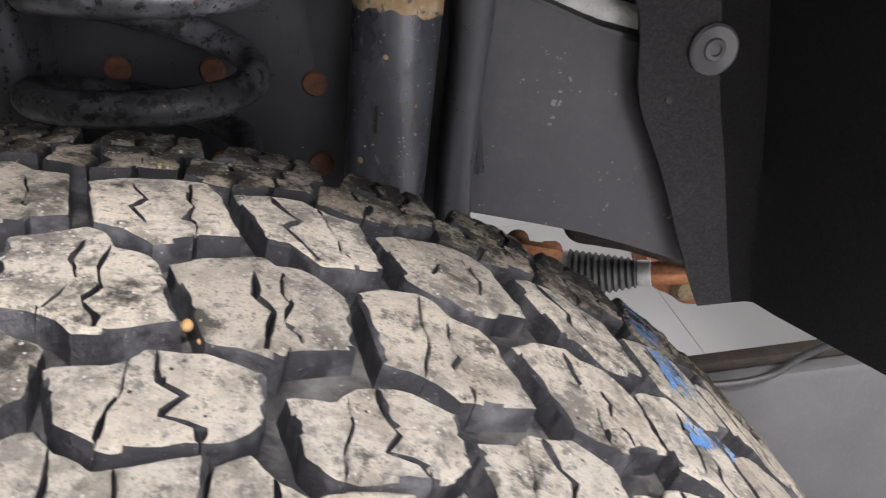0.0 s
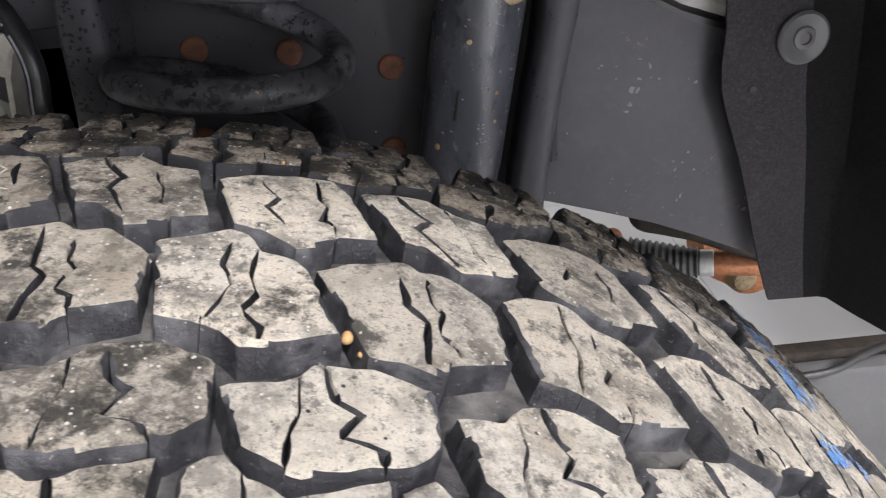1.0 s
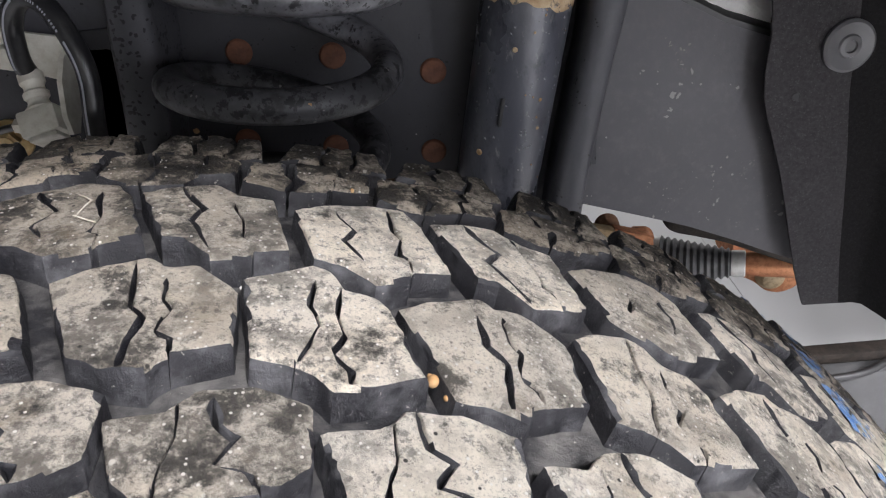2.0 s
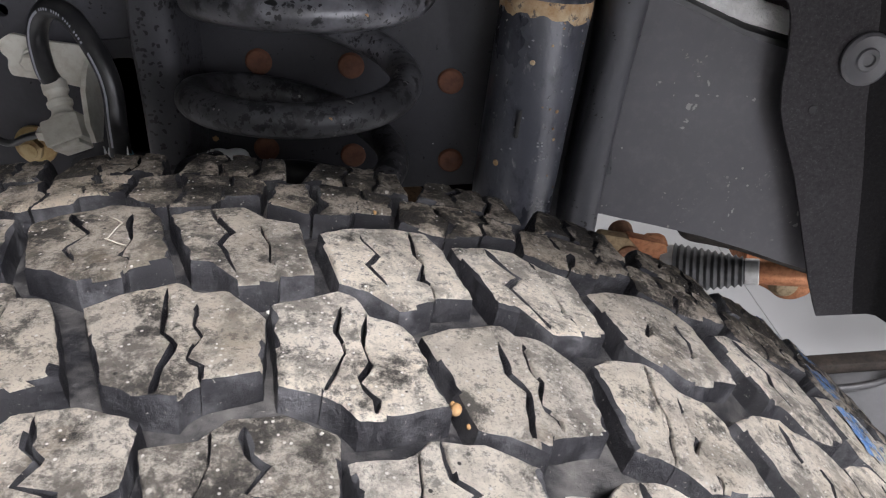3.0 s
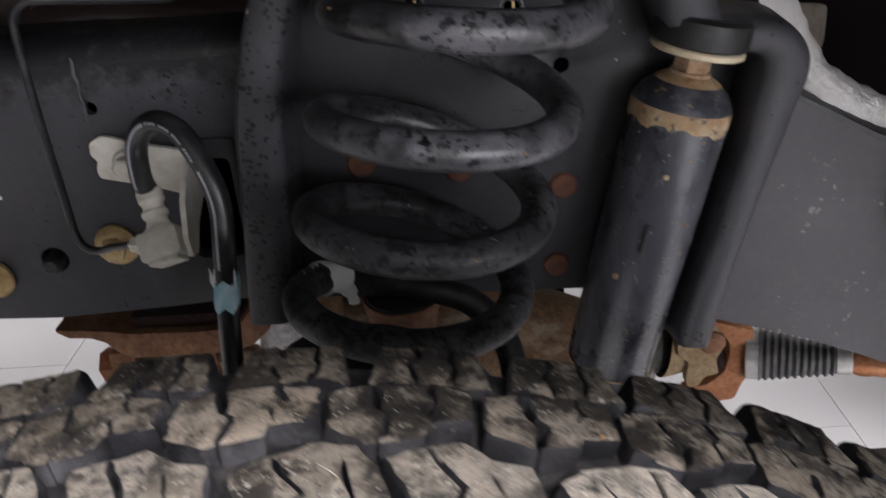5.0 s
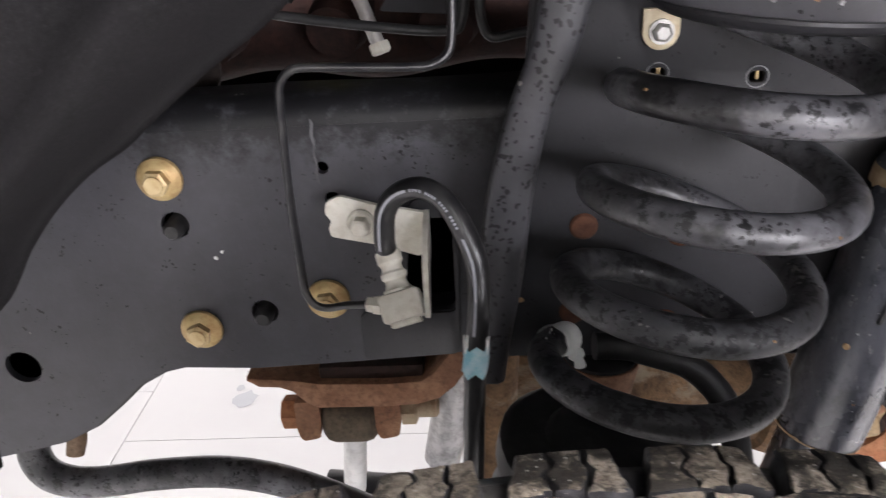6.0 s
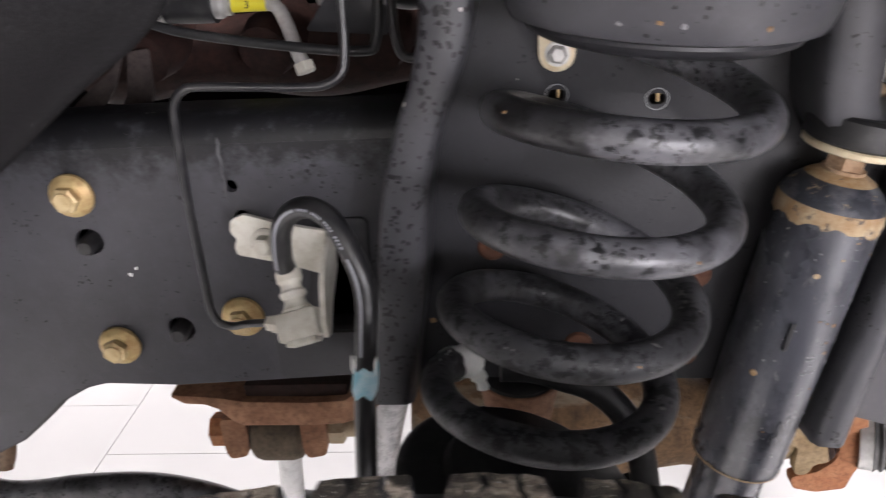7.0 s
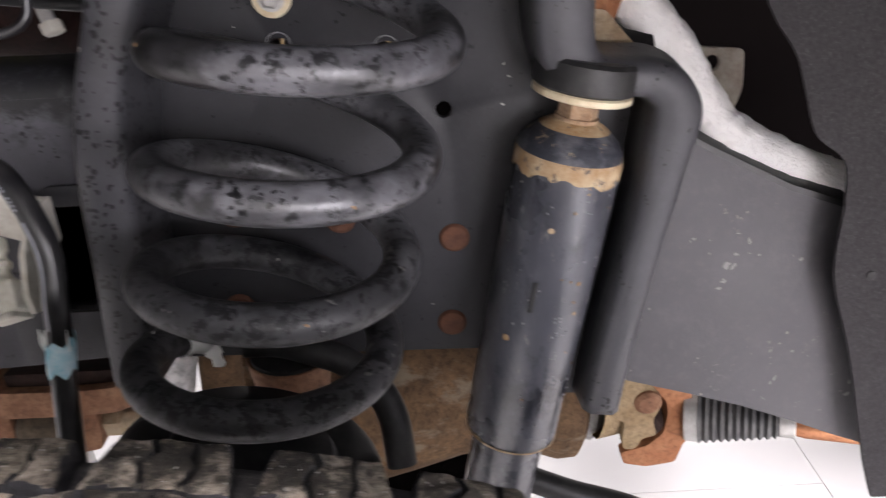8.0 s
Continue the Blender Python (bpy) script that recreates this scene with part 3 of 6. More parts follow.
def tread_block(row, variant):
    pitch, cuts = STARTS[row][variant + 1] - STARTS[row][variant], CUTS[row]
    low, high = SHAPES[row][variant % 2 if row == "D" else (variant + 1) % 2]
    stretch = min(max(pitch, 5.9), 6.2) / 6.0 if row in "AB" else min(max(pitch, 6.25), 6.7) / 6.3
    low, high = [[(t * stretch, s) for t, s in side] for side in (low, high)]
    rng = random.Random(f"{row}{variant}")
    mid_t, mid_s = (low[0][0] + low[-1][0] + high[0][0] + high[-1][0]) / 4, (low[0][1] + high[0][1]) / 2
    low, high = [[(mid_t + (t - mid_t) * 1.02, s + (0.0004 if s > mid_s else -0.0004)) for t, s in side] for side in (low, high)]
    low = [(t + rng.uniform(-0.07, 0.07), s + rng.uniform(-0.0007, 0.0007)) for t, s in low]
    high = [(t + rng.uniform(-0.07, 0.07), s + rng.uniform(-0.0007, 0.0007)) for t, s in high]
    bs = [0, 0.05, 0.1, 0.16, 0.22, 0.28, 0.35, 0.42, 0.48, 0.55, 0.62, 0.70, 0.78, 0.84, 0.89, 0.945, 1]
    length = radians(high[-1][0] - high[0][0]) * R

    def at(a, b, h):
        (t0, s0), (t1, s1) = chain(low, a), chain(high, a)
        w = Vector((a * 7.0 + variant * 5.1, b * 6.0, ord(row) * 1.7))
        fine = Vector((a * 19.0, b * 17.0 + variant * 2.3, ord(row) * 0.7))
        dt = 0.06 * noise.noise(w) + 0.035 * noise.noise(fine)
        ds = 0.0005 * noise.noise(w + Vector((31, 7, 3))) + 0.0003 * noise.noise(fine + Vector((9, 3, 1)))
        return on_tyre(t0 + (t1 - t0) * b + dt, s0 + (s1 - s0) * b + ds, h)

    # each cut of each block wanders, opens and closes in its own way
    own = []
    for k, (place, zig, half, b0, b1) in enumerate(cuts):
        knots = [(p, v * rng.uniform(0.75, 1.25) + rng.uniform(-0.15, 0.15)) for p, v in STROKES[STROKES_OF[row][k]]]
        if row in "CDE":
            b0, b1 = max(0.0, b0 + rng.uniform(-0.12, 0.10)), min(1.0, b1 + rng.uniform(-0.14, 0.12))
        own.append((rng.uniform(0.75, 1.2), knots, b0, b1))

    def gap(k, b):
        """Half the width of a cut, nought where it is closed."""
        half, (wide, knots, b0, b1) = cuts[k][2], own[k]
        if not b0 <= b <= b1 or (b == b0 > 0) or (b == b1 < 1):
            return 0.0
        w = 0.8 * half * wide * min(1.0, 0.30 + 3.5 * math.sin(math.pi * (b - b0) / (b1 - b0)))
        slope = abs(zigzag(min(b + 0.03, 1), knots) - zigzag(max(b - 0.03, 0), knots)) / 0.06
        w *= min(1.8, math.sqrt(1 + (slope * cuts[k][1] * length / 0.03) ** 2))
        return w * (1.0 + 0.35 * noise.noise(Vector((b * 5, k * 3.1, variant * 1.7))))

    def cut(k, b, side):
        place, zig = cuts[k][:2]
        return place + zig * zigzag(b, own[k][1]) + side * gap(k, b) / length

    def openness(i, b):
        """0 to 1 for the left (i even) or right edge of a piece; the outer edges are open."""
        if i in (0, 2 * len(cuts) + 1):
            return 1.0
        return min(1.0, gap((i - 1) // 2, b) / 0.0003)

    bm = bmesh.new()
    sides = [(lambda b: 0.0), *[(lambda b, k=k, d=d: cut(k, b, d)) for k in range(len(cuts)) for d in (-1, 1)], (lambda b: 1.0)]
    cham, drop = 0.022, 0.0008

    def worn(base, a, b, i):
        """The uneven width of the bare rubber along an edge."""
        return base * max(0.35, 1.0 + 1.6 * noise.noise(Vector((a * 6 + i * 2.7, b * 7, variant * 3.9 + ord(row)))))

    for i in range(0, len(sides), 2):
        left, right = sides[i], sides[i + 1]
        cols = 9
        base_l = cham if i == 0 else 0.011
        base_r = cham if i + 2 == len(sides) else 0.011
        grid, grid_h = [], []
        for b in bs:
            l, r = left(b), right(b)
            row_v = []
            grid_h.append([])
            for c in range(cols + 1):
                a = l + (r - l) * c / cols
                lo = min(l + worn(base_l, l, b, i) * openness(i, b), (l + r) / 2 - 0.01)
                hi = max(r - worn(base_r, r, b, i + 1) * openness(i + 1, b), (l + r) / 2 + 0.01)
                aa = lo + (hi - lo) * c / cols
                rim = min(worn(0.026, a, b, 9), 0.045)
                bb = rim + (1 - 2 * rim) * b if b in (0, 1) else min(max(b, 0.03), 0.97)
                lump = 0.0005 * noise.noise(Vector((a * 4.1 + variant * 3.3, b * 3.7, ord(row)))) + 0.00022 * noise.noise(Vector((a * 17 + variant, b * 15, ord(row))))
                lump *= 2.2 if row in "AB" else 1.0
                near = min(aa, 1 - aa) * length + 0.0005, min(bb, 1 - bb) * 0.026 + 0.0005
                lump -= 0.0004 * max(0.0, 1 - min(near) / 0.0022) ** 2
                grid_h[-1].append(lump)
                row_v.append(bm.verts.new(at(aa, bb, lump)))
            grid.append(row_v)
        for g0, g1 in zip(grid, grid[1:]):
            for c in range(cols):
                bm.faces.new((g0[c], g0[c + 1], g1[c + 1], g1[c])).material_index = 0
        # the rim of the top, then a small chamfer and the wall down
        loop = [(0, c) for c in range(cols + 1)] + [(j, cols) for j in range(1, len(bs))] + [(len(bs) - 1, c) for c in range(cols - 1, -1, -1)] + [(j, 0) for j in range(len(bs) - 2, 0, -1)]
        top = [grid[j][c] for j, c in loop]
        mid, bot = [], []
        for j, c in loop:
            b = bs[j]
            a = left(b) + (right(b) - left(b)) * c / cols
            wide = openness(i, b) if c == 0 else openness(i + 1, b) if c == cols else 1.0
            if j in (0, len(bs) - 1):
                wide = 1.0
            mid.append(bm.verts.new(at(a, b, grid_h[j][c] - 0.0002 - drop * wide)))
            flare = 0.012
            fa = a + (-flare if (c == 0 and i == 0) else flare if (c == cols and i + 2 == len(sides)) else 0)
            fb = b + (-0.05 if j == 0 else 0.05 if j == len(bs) - 1 else 0)
            bot.append(bm.verts.new(at(fa, fb, -DEPTH - 0.001)))
        for q0, q1, mi in ((top, mid, 0), (mid, bot, 1)):
            for k in range(len(loop)):
                n = (k + 1) % len(loop)
                face = bm.faces.new((q0[k], q0[n], q1[n], q1[k]))
                face.material_index = mi or int(noise.noise(q0[k].co * 62 + Vector((variant * 3.7, 0, ord(row)))) > 0.02)
    bmesh.ops.recalc_face_normals(bm, faces=bm.faces)
    return bm


TYRE = thing("tyre", TC, "worn black all-terrain truck tyre caked with grey dust", "tyre")
TYRE.matrix_basis = Matrix.Translation(TC) @ STEER
bm = bmesh.new()
prof = [(r, MID + w) for r, w in ((0.222, -0.105), (0.235, -0.118), (0.28, -0.130), (0.33, -0.132), (0.375, -0.124))]
prof += [(crown(s) - DEPTH, s) for s in [MID - 0.110 + 0.220 * k / 26 for k in range(27)]]
prof += [(r, MID + w) for r, w in ((0.375, 0.124), (0.33, 0.132), (0.28, 0.130), (0.235, 0.118), (0.222, 0.105))]
lathe(bm, prof, (0, 0, 0), (0, 1, 0), 180)
part("carcass", bm, CARCASS, TYRE, "black rubber carcass with dusty grooves", 60)
bm = bmesh.new()
lathe(bm, [(r, MID + w) for r, w in ((0.222, -0.105), (0.21, -0.10), (0.20, -0.06), (0.195, 0.0), (0.20, 0.06), (0.21, 0.10), (0.222, 0.105))], (0, 0, 0), (0, 1, 0), 64)
part("rim", bm, GREY_TUBE, TYRE, "grey steel wheel rim")
for row, begins in STARTS.items():
    far = bmesh.new()
    for k, angle in enumerate(begins[:-1]):
        wrap = (angle + 180) % 360 - 180
        turned = Matrix.Rotation(radians(angle), 4, "Y")
        b = tread_block(row, k)
        if -50 <= wrap <= 80:
            me = bpy.data.meshes.new("tread_block")
            b.to_mesh(me)
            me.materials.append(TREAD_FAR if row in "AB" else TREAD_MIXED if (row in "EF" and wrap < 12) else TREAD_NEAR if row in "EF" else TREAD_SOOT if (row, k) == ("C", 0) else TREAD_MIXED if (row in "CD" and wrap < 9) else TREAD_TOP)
            me.materials.append(TREAD_SIDE)
            me.polygons.foreach_set("use_smooth", [True] * len(me.polygons))
            me.set_sharp_from_angle(angle=radians(38))
            ob = new("tread_block", me)
            ob.parent = TYRE
            ob.matrix_basis = turned
        else:
            bmesh.ops.transform(b, matrix=turned, verts=b.verts)
            me = bpy.data.meshes.new("far_block")
            b.to_mesh(me)
            far.from_mesh(me)
            bpy.data.meshes.remove(me)
        b.free()
    ob = part("tread_blocks_far_side", far, [TREAD_TOP, TREAD_SIDE], TYRE, "dusty tread blocks round the rest of the tyre")
    tagged(ob, kind="stuff")

# ---- frame rail ----
RAIL = thing("frame_rail", (-0.35, 0.6, 0.65), "black painted steel frame rail with bolt holes", "frame rail")


lower = [(-0.90, 0.56), (-0.70, 0.556), (-0.628, 0.572), (-0.585, 0.582), (-0.555, 0.597), (-0.532, 0.616), (-0.512, 0.634), (-0.492, 0.645), (-0.4746, 0.649), (-0.42, 0.6465), (-0.343, 0.650),
         (-0.335, 0.6505), (-0.27, 0.655), (-0.235, 0.653), (-0.06, 0.648), (0.06, 0.646)]
outline = lower + [(0.06, 0.8265), (-0.90, 0.8265)]
holes = [circle(-0.5949, 0.6536, 0.0135, 22, 1.0), circle(-0.4572, 0.7628, 0.0095), circle(-0.408, 0.6937, 0.0095), circle(-0.3542, 0.7986, 0.0043, 14),
         circle(-0.350, 0.7765, 0.0055, 14), rounded([(-0.308, 0.690), (-0.2735, 0.690), (-0.2735, 0.762), (-0.308, 0.762)], 0.008)]
bm = bmesh.new()
plate(bm, outline, 0.600, 0.606, holes)
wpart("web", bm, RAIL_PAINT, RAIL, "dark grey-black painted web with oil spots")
bm = bmesh.new()
rows = []
for x in [-0.90 + 0.04 * k for k in range(25)]:
    wob = 0.0015 * noise.noise(Vector((x * 9, 0, 0)))
    rows.append([(x, 0.6002, 0.8264), (x, 0.6008, 0.8305), (x, 0.6030, 0.8355 + wob), (x, 0.6070, 0.8400 + wob), (x, 0.6130, 0.8430 + wob), (x, 0.6220, 0.8445), (x, 0.640 + 2 * wob, 0.8445 + wob)])
loft(bm, rows, 0, 0.004)
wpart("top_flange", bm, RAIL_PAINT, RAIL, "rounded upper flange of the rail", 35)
bm = bmesh.new()
rows = []
for (x0, z0), (x1, z1) in zip(lower, lower[1:]):
    for k in range(3):
        x, z = x0 + (x1 - x0) * k / 3, z0 + (z1 - z0) * k / 3
        rows.append([(x, 0.6045, z + 0.0005), (x, 0.612, z - 0.0005), (x, 0.693, z - 0.0005)])
loft(bm, rows, 0, 0.003)
wpart("bottom_flange", bm, FRAME_PAINT, RAIL, "lower flange of the rail", 60)
bm = bmesh.new()
# Wall behind the holes, with their shade in its material.
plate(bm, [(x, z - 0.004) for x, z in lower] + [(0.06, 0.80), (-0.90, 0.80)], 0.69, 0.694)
wpart("back_plate", bm, DARK, RAIL, "near-black rear wall of the rail, coloured as shade")
# raised pocket pressed round the slot
bm = bmesh.new()
pocket = rounded([(-0.341, 0.6525), (-0.272, 0.656), (-0.268, 0.775), (-0.300, 0.775), (-0.318, 0.70), (-0.341, 0.69)], 0.006)
plate(bm, pocket, 0.5965, 0.5995, [rounded([(-0.308, 0.690), (-0.2735, 0.690), (-0.2735, 0.762), (-0.302, 0.762)], 0.006)], 0.0012)
wpart("slot_reinforcement", bm, FRAME_PAINT, RAIL, "raised pressed panel round the slot")
for x, z in ((-0.4572, 0.7628), (-0.408, 0.6937)):
    bm = bmesh.new()
    lathe(bm, [(0, -0.012), (0.0045, -0.012), (0.0066, -0.009), (0.0072, 0.0), (0.0072, 0.02), (0, 0.02)], (x - 0.0005, 0.604, z - 0.002), (0, 1, 0), 16)
    wpart("rubber_plug", bm, BLACK_RUBBER, RAIL, "dusty black rubber plug")


def flange_bolt(x, y, z, tilt, size=1.0, name="flange_bolt", mat=GOLD_ZINC, mat2=GOLD_EDGE, label="yellow zinc-plated flange bolt stained with rust"):
    root = thing(name, (x, y, z), label, "bolt", "bolts in the frame rail")
    bm = bmesh.new()
    lathe(bm, [(0, 0.003), (0.0135 * size, 0.003), (0.0150 * size, 0.0012), (0.0146 * size, -0.0012), (0.0120 * size, -0.0035), (0.0092 * size, -0.0052), (0, -0.0052)], (0, 0, 0), (0, 1, 0), 28)
    part("flange", bm, mat2, root)
    bm = bmesh.new()
    hex_prism(bm, (0, -0.0045, 0), (0, -1, 0), 0.0155 * size, 0.0070 * size, tilt, 0, 0.0014)
    lathe(bm, [(0.0064 * size, -0.0112 * size), (0.0058 * size, -0.0124 * size), (0, -0.0124 * size)], (0, 0, 0), (0, 1, 0), 20)
    part("head", bm, mat, root)
    return root


flange_bolt(-0.4595, 0.5975, 0.7965, 12)
flange_bolt(-0.4545, 0.5975, 0.6825, 35)
flange_bolt(-0.3615, 0.5975, 0.7035, 20)
bm = bmesh.new()
for k in range(5):
    rng = random.Random(k)
    f = rng.uniform(-1, 1)
    c = (-0.4320 + 0.0035 * f, 0.599, 0.7395 + 0.0030 * f + rng.uniform(-0.001, 0.001))
    lathe(bm, [(0, -0.0006), (rng.uniform(0.0006, 0.0016), 0.0), (0, 0.001)], c, (0, 1, 0), 7)
tagged(finish("paint_chip", bm, WHITE_TAPE), "small white chip in the black paint", "paint chip")

bm = bmesh.new()
loft(bm, [[(-0.3575 + 0.0006 * math.sin(1.7 * k) - w * (0.0010 if k in (1, 2, 3, 4, 9, 10) else 0.0005), 0.5993, 0.831 - 0.0036 * k) for w in (-1, 0, 1)] for k in range(13)], 0, 0.0004)
tagged(finish("paint_scratch", bm, zinc("scratched_paint", (0.10, 0.10, 0.105), (0.03, 0.03, 0.032), 0.6, 0.0)), "pale vertical scratch in the black rail paint", "scratch")


def fleck(name, at, out, r, mat, root, label, seed):
    """A thin flake with an uneven outline, lying on a surface that faces out."""
    rng = random.Random(seed)
    out = Vector(out).normalized()
    u = out.orthogonal().normalized()
    v = out.cross(u)
    b = bmesh.new()
    rim = [Vector(at) + out * 0.0002 + (u * math.cos(a) * rng.uniform(0.5, 1.1) + v * math.sin(a) * rng.uniform(0.6, 1.5)) * r for a in (2 * math.pi * k / 9 for k in range(9))]
    top = [b.verts.new(p.lerp(Vector(at), 0.25) + out * 0.0003) for p in rim]
    low = [b.verts.new(p - out * 0.0003) for p in rim]
    b.faces.new(top)
    for k in range(9):
        b.faces.new((low[k], low[(k + 1) % 9], top[(k + 1) % 9], top[k]))
    return wpart(name, b, mat, root, label)

# ---- brake hose, bracket and pipe ----
BRKT = thing("brake_hose_bracket", (-0.32, 0.585, 0.77), "pale plated brake hose bracket bolted to the rail", "bracket")
bm = bmesh.new()
plate(bm, rounded([(-0.3500, 0.7840), (-0.3455, 0.7865), (-0.3410, 0.7882), (-0.3186, 0.7812), (-0.2870, 0.7745), (-0.2868, 0.7560), (-0.2935, 0.7450), (-0.3195, 0.7540), (-0.3490, 0.7610), (-0.3500, 0.7670), (-0.3475, 0.7720), (-0.3512, 0.7765)], 0.0022), 0.576, 0.5795, (), 0.0007)
wpart("mounting_plate", bm, CREAM, BRKT)
bm = bmesh.new()
side = [(0.5795, 0.7755), (0.5645, 0.7745), (0.550, 0.7690), (0.5385, 0.7580), (0.5310, 0.7380), (0.5325, 0.7255), (0.5420, 0.7230), (0.5560, 0.7380), (0.5795, 0.7500)]
vs = [[bm.verts.new((x, y, z)) for y, z in side] for x in (-0.2898, -0.2866)]
bm.faces.new(vs[0])
bm.faces.new(vs[1])
for k in range(len(side)):
    n = (k + 1) % len(side)
    bm.faces.new((vs[0][k], vs[0][n], vs[1][n], vs[1][k]))
wpart("side_plate", bm, CREAM, BRKT)
bm = bmesh.new()
lathe(bm, [(0, 0.004), (0.0085, 0.004), (0.009, -0.0005), (0.0078, -0.0022), (0, -0.0022)], (-0.3290, 0.5740, 0.7705), (0, 1, 0), 24)
hex_prism(bm, (-0.3290, 0.5725, 0.7705), (0, -1, 0.05), 0.0108, 0.0100, 8)
wpart("bolt_head", bm, CREAM, BRKT)

FIT = thing("brake_hose_fitting", (-0.303, 0.5345, 0.7335), "pale plated brake hose end fitting with pipe nut", "hose fitting")
bm = bmesh.new()
FIT_UP = Vector((-0.0080, 0.0170, 0.0265)).normalized()
FIT_AT = Vector((-0.3030, 0.5345, 0.7335))
side_x = (Vector((1, 0, 0)) - FIT_UP * FIT_UP.x).normalized()
m = Matrix.Translation(FIT_AT) @ Matrix((side_x, FIT_UP.cross(side_x), FIT_UP)).transposed().to_4x4()
box(bm, -0.0125, 0.0125, -0.011, 0.011, -0.009, 0.0085, 0.0025, 0, m)
box(bm, -0.009, 0.009, -0.0095, 0.0095, -0.0120, -0.0085, 0.001, 0, m)
wpart("block", bm, CREAM, FIT)
bm = bmesh.new()
lathe(bm, [(0.0086, 0.0), (0.0090, 0.004), (0.0074, 0.0055), (0.0064, 0.008), (0.0064, 0.010), (0.0078, 0.0115), (0.0080, 0.014), (0.0066, 0.0155), (0.0062, 0.018), (0.0066, 0.0195), (0.0078, 0.021), (0.0078, 0.0270), (0.0070, 0.0280), (0, 0.0280)], FIT_AT + FIT_UP * 0.006, FIT_UP, 24)
wpart("crimp_sleeve", bm, CREAM, FIT)
bm = bmesh.new()
hex_prism(bm, FIT_AT + Vector((-0.0120, 0.004, -0.002)), (-1, 0.35, -0.06), 0.0105, 0.0060, 10)
hex_prism(bm, FIT_AT + Vector((-0.0175, 0.0058, -0.0023)), (-1, 0.35, -0.06), 0.0088, 0.0050, 10)
wpart("pipe_nut", bm, CREAM, FIT)

HOSE = thing("brake_hose", (-0.26, 0.52, 0.70), "glossy black rubber brake hose looped down from its bracket", "hose")
hose_path = spline([(-0.3110, 0.5515, 0.760), (-0.3115, 0.5473, 0.771), (-0.3093, 0.5456, 0.7893), (-0.3010, 0.5394, 0.8028), (-0.2876, 0.5290, 0.8105), (-0.2754, 0.5225, 0.807), (-0.2667, 0.517, 0.7958), (-0.2590, 0.5113, 0.7784), (-0.2569, 0.508, 0.7640),
                    (-0.2575, 0.503, 0.7480), (-0.2592, 0.501, 0.7300), (-0.2606, 0.4985, 0.7160), (-0.2622, 0.4930, 0.6900), (-0.2640, 0.487, 0.655), (-0.266, 0.485, 0.61), (-0.266, 0.50, 0.55), (-0.264, 0.54, 0.48)], 8)
bm = bmesh.new()
tube(bm, hose_path, 0.0062, 16)
wpart("hose_tube", bm, HOSE_RUBBER, HOSE, "", 60)
stripe = []
for i, q in enumerate(hose_path[6:80]):
    d = (hose_path[i + 7] - hose_path[i + 5]).normalized()
    out = Vector((-0.35, -0.93, 0.1))
    out = (out - d * out.dot(d)).normalized()
    sd = d.cross(out)
    stripe.append([q + out * 0.00645 + sd * w for w in (-0.0010, 0.0006)])
for span in (range(0, 24), range(46, 72)):
    bm = bmesh.new()
    for i in span:
        a, b = stripe[i], stripe[i + 1]
        bm.faces.new([bm.verts.new(p) for p in (a[0], a[1], b[1], b[0])])
    wpart("stripe", bm, LETTER, HOSE, "thin pale stripe along the hose")
for i in range(25, 45):
    if i % 5 == 4:
        continue
    a, b = stripe[i], stripe[i + 1]
    bm = bmesh.new()
    mid0, mid1 = a[0].lerp(b[0], 0.15), a[0].lerp(b[0], 0.7)
    n0, n1 = a[1].lerp(b[1], 0.15), a[1].lerp(b[1], 0.7)
    bm.faces.new([bm.verts.new(p) for p in (mid0, n0, n1, mid1)])
    wpart("printed_mark", bm, LETTER, HOSE, "pale printed mark")
TAPE = thing("hose_tape", (-0.2606, 0.4985, 0.7180), "torn light-blue tape flag wrapped on the brake hose", "tape")
bm = bmesh.new()
i0 = min(range(len(hose_path)), key=lambda i: abs(hose_path[i].z - 0.7185) + (0 if i > 50 else 9))
c, d = hose_path[i0], (hose_path[i0 + 2] - hose_path[i0 - 2]).normalized()
rings = []
for k in range(5):
    h = -0.0095 + 0.0042 * k
    rings.append([c + d * (h + (0.002 * math.sin(5 * a) if k in (0, 4) else 0)) + (Vector((math.cos(a), math.sin(a) * 1.0, 0)) * (0.0072 + 0.0003 * math.sin(3 * a + k))) for a in (2 * math.pi * j / 20 for j in range(21))])
loft(bm, rings)
wpart("wrap", bm, BLUE_TAPE, TAPE, "", 60)
bm = bmesh.new()
for sx in (-1, 1):
    loft(bm, [[c + d * (0.012 - 0.0012 * k * (1 if sx < 0 else 1.4)) * -1 + Vector((sx * (0.0045 + 0.0008 * k), -0.003 - 0.0006 * k, 0.002 * k * (k % 2))) + d * w for w in (-0.003 - 0.001 * (k % 2), 0.004)] for k in range(4)], 0, 0.0004)
wpart("torn_end", bm, WHITE_TAPE, TAPE, "frayed white torn ends")

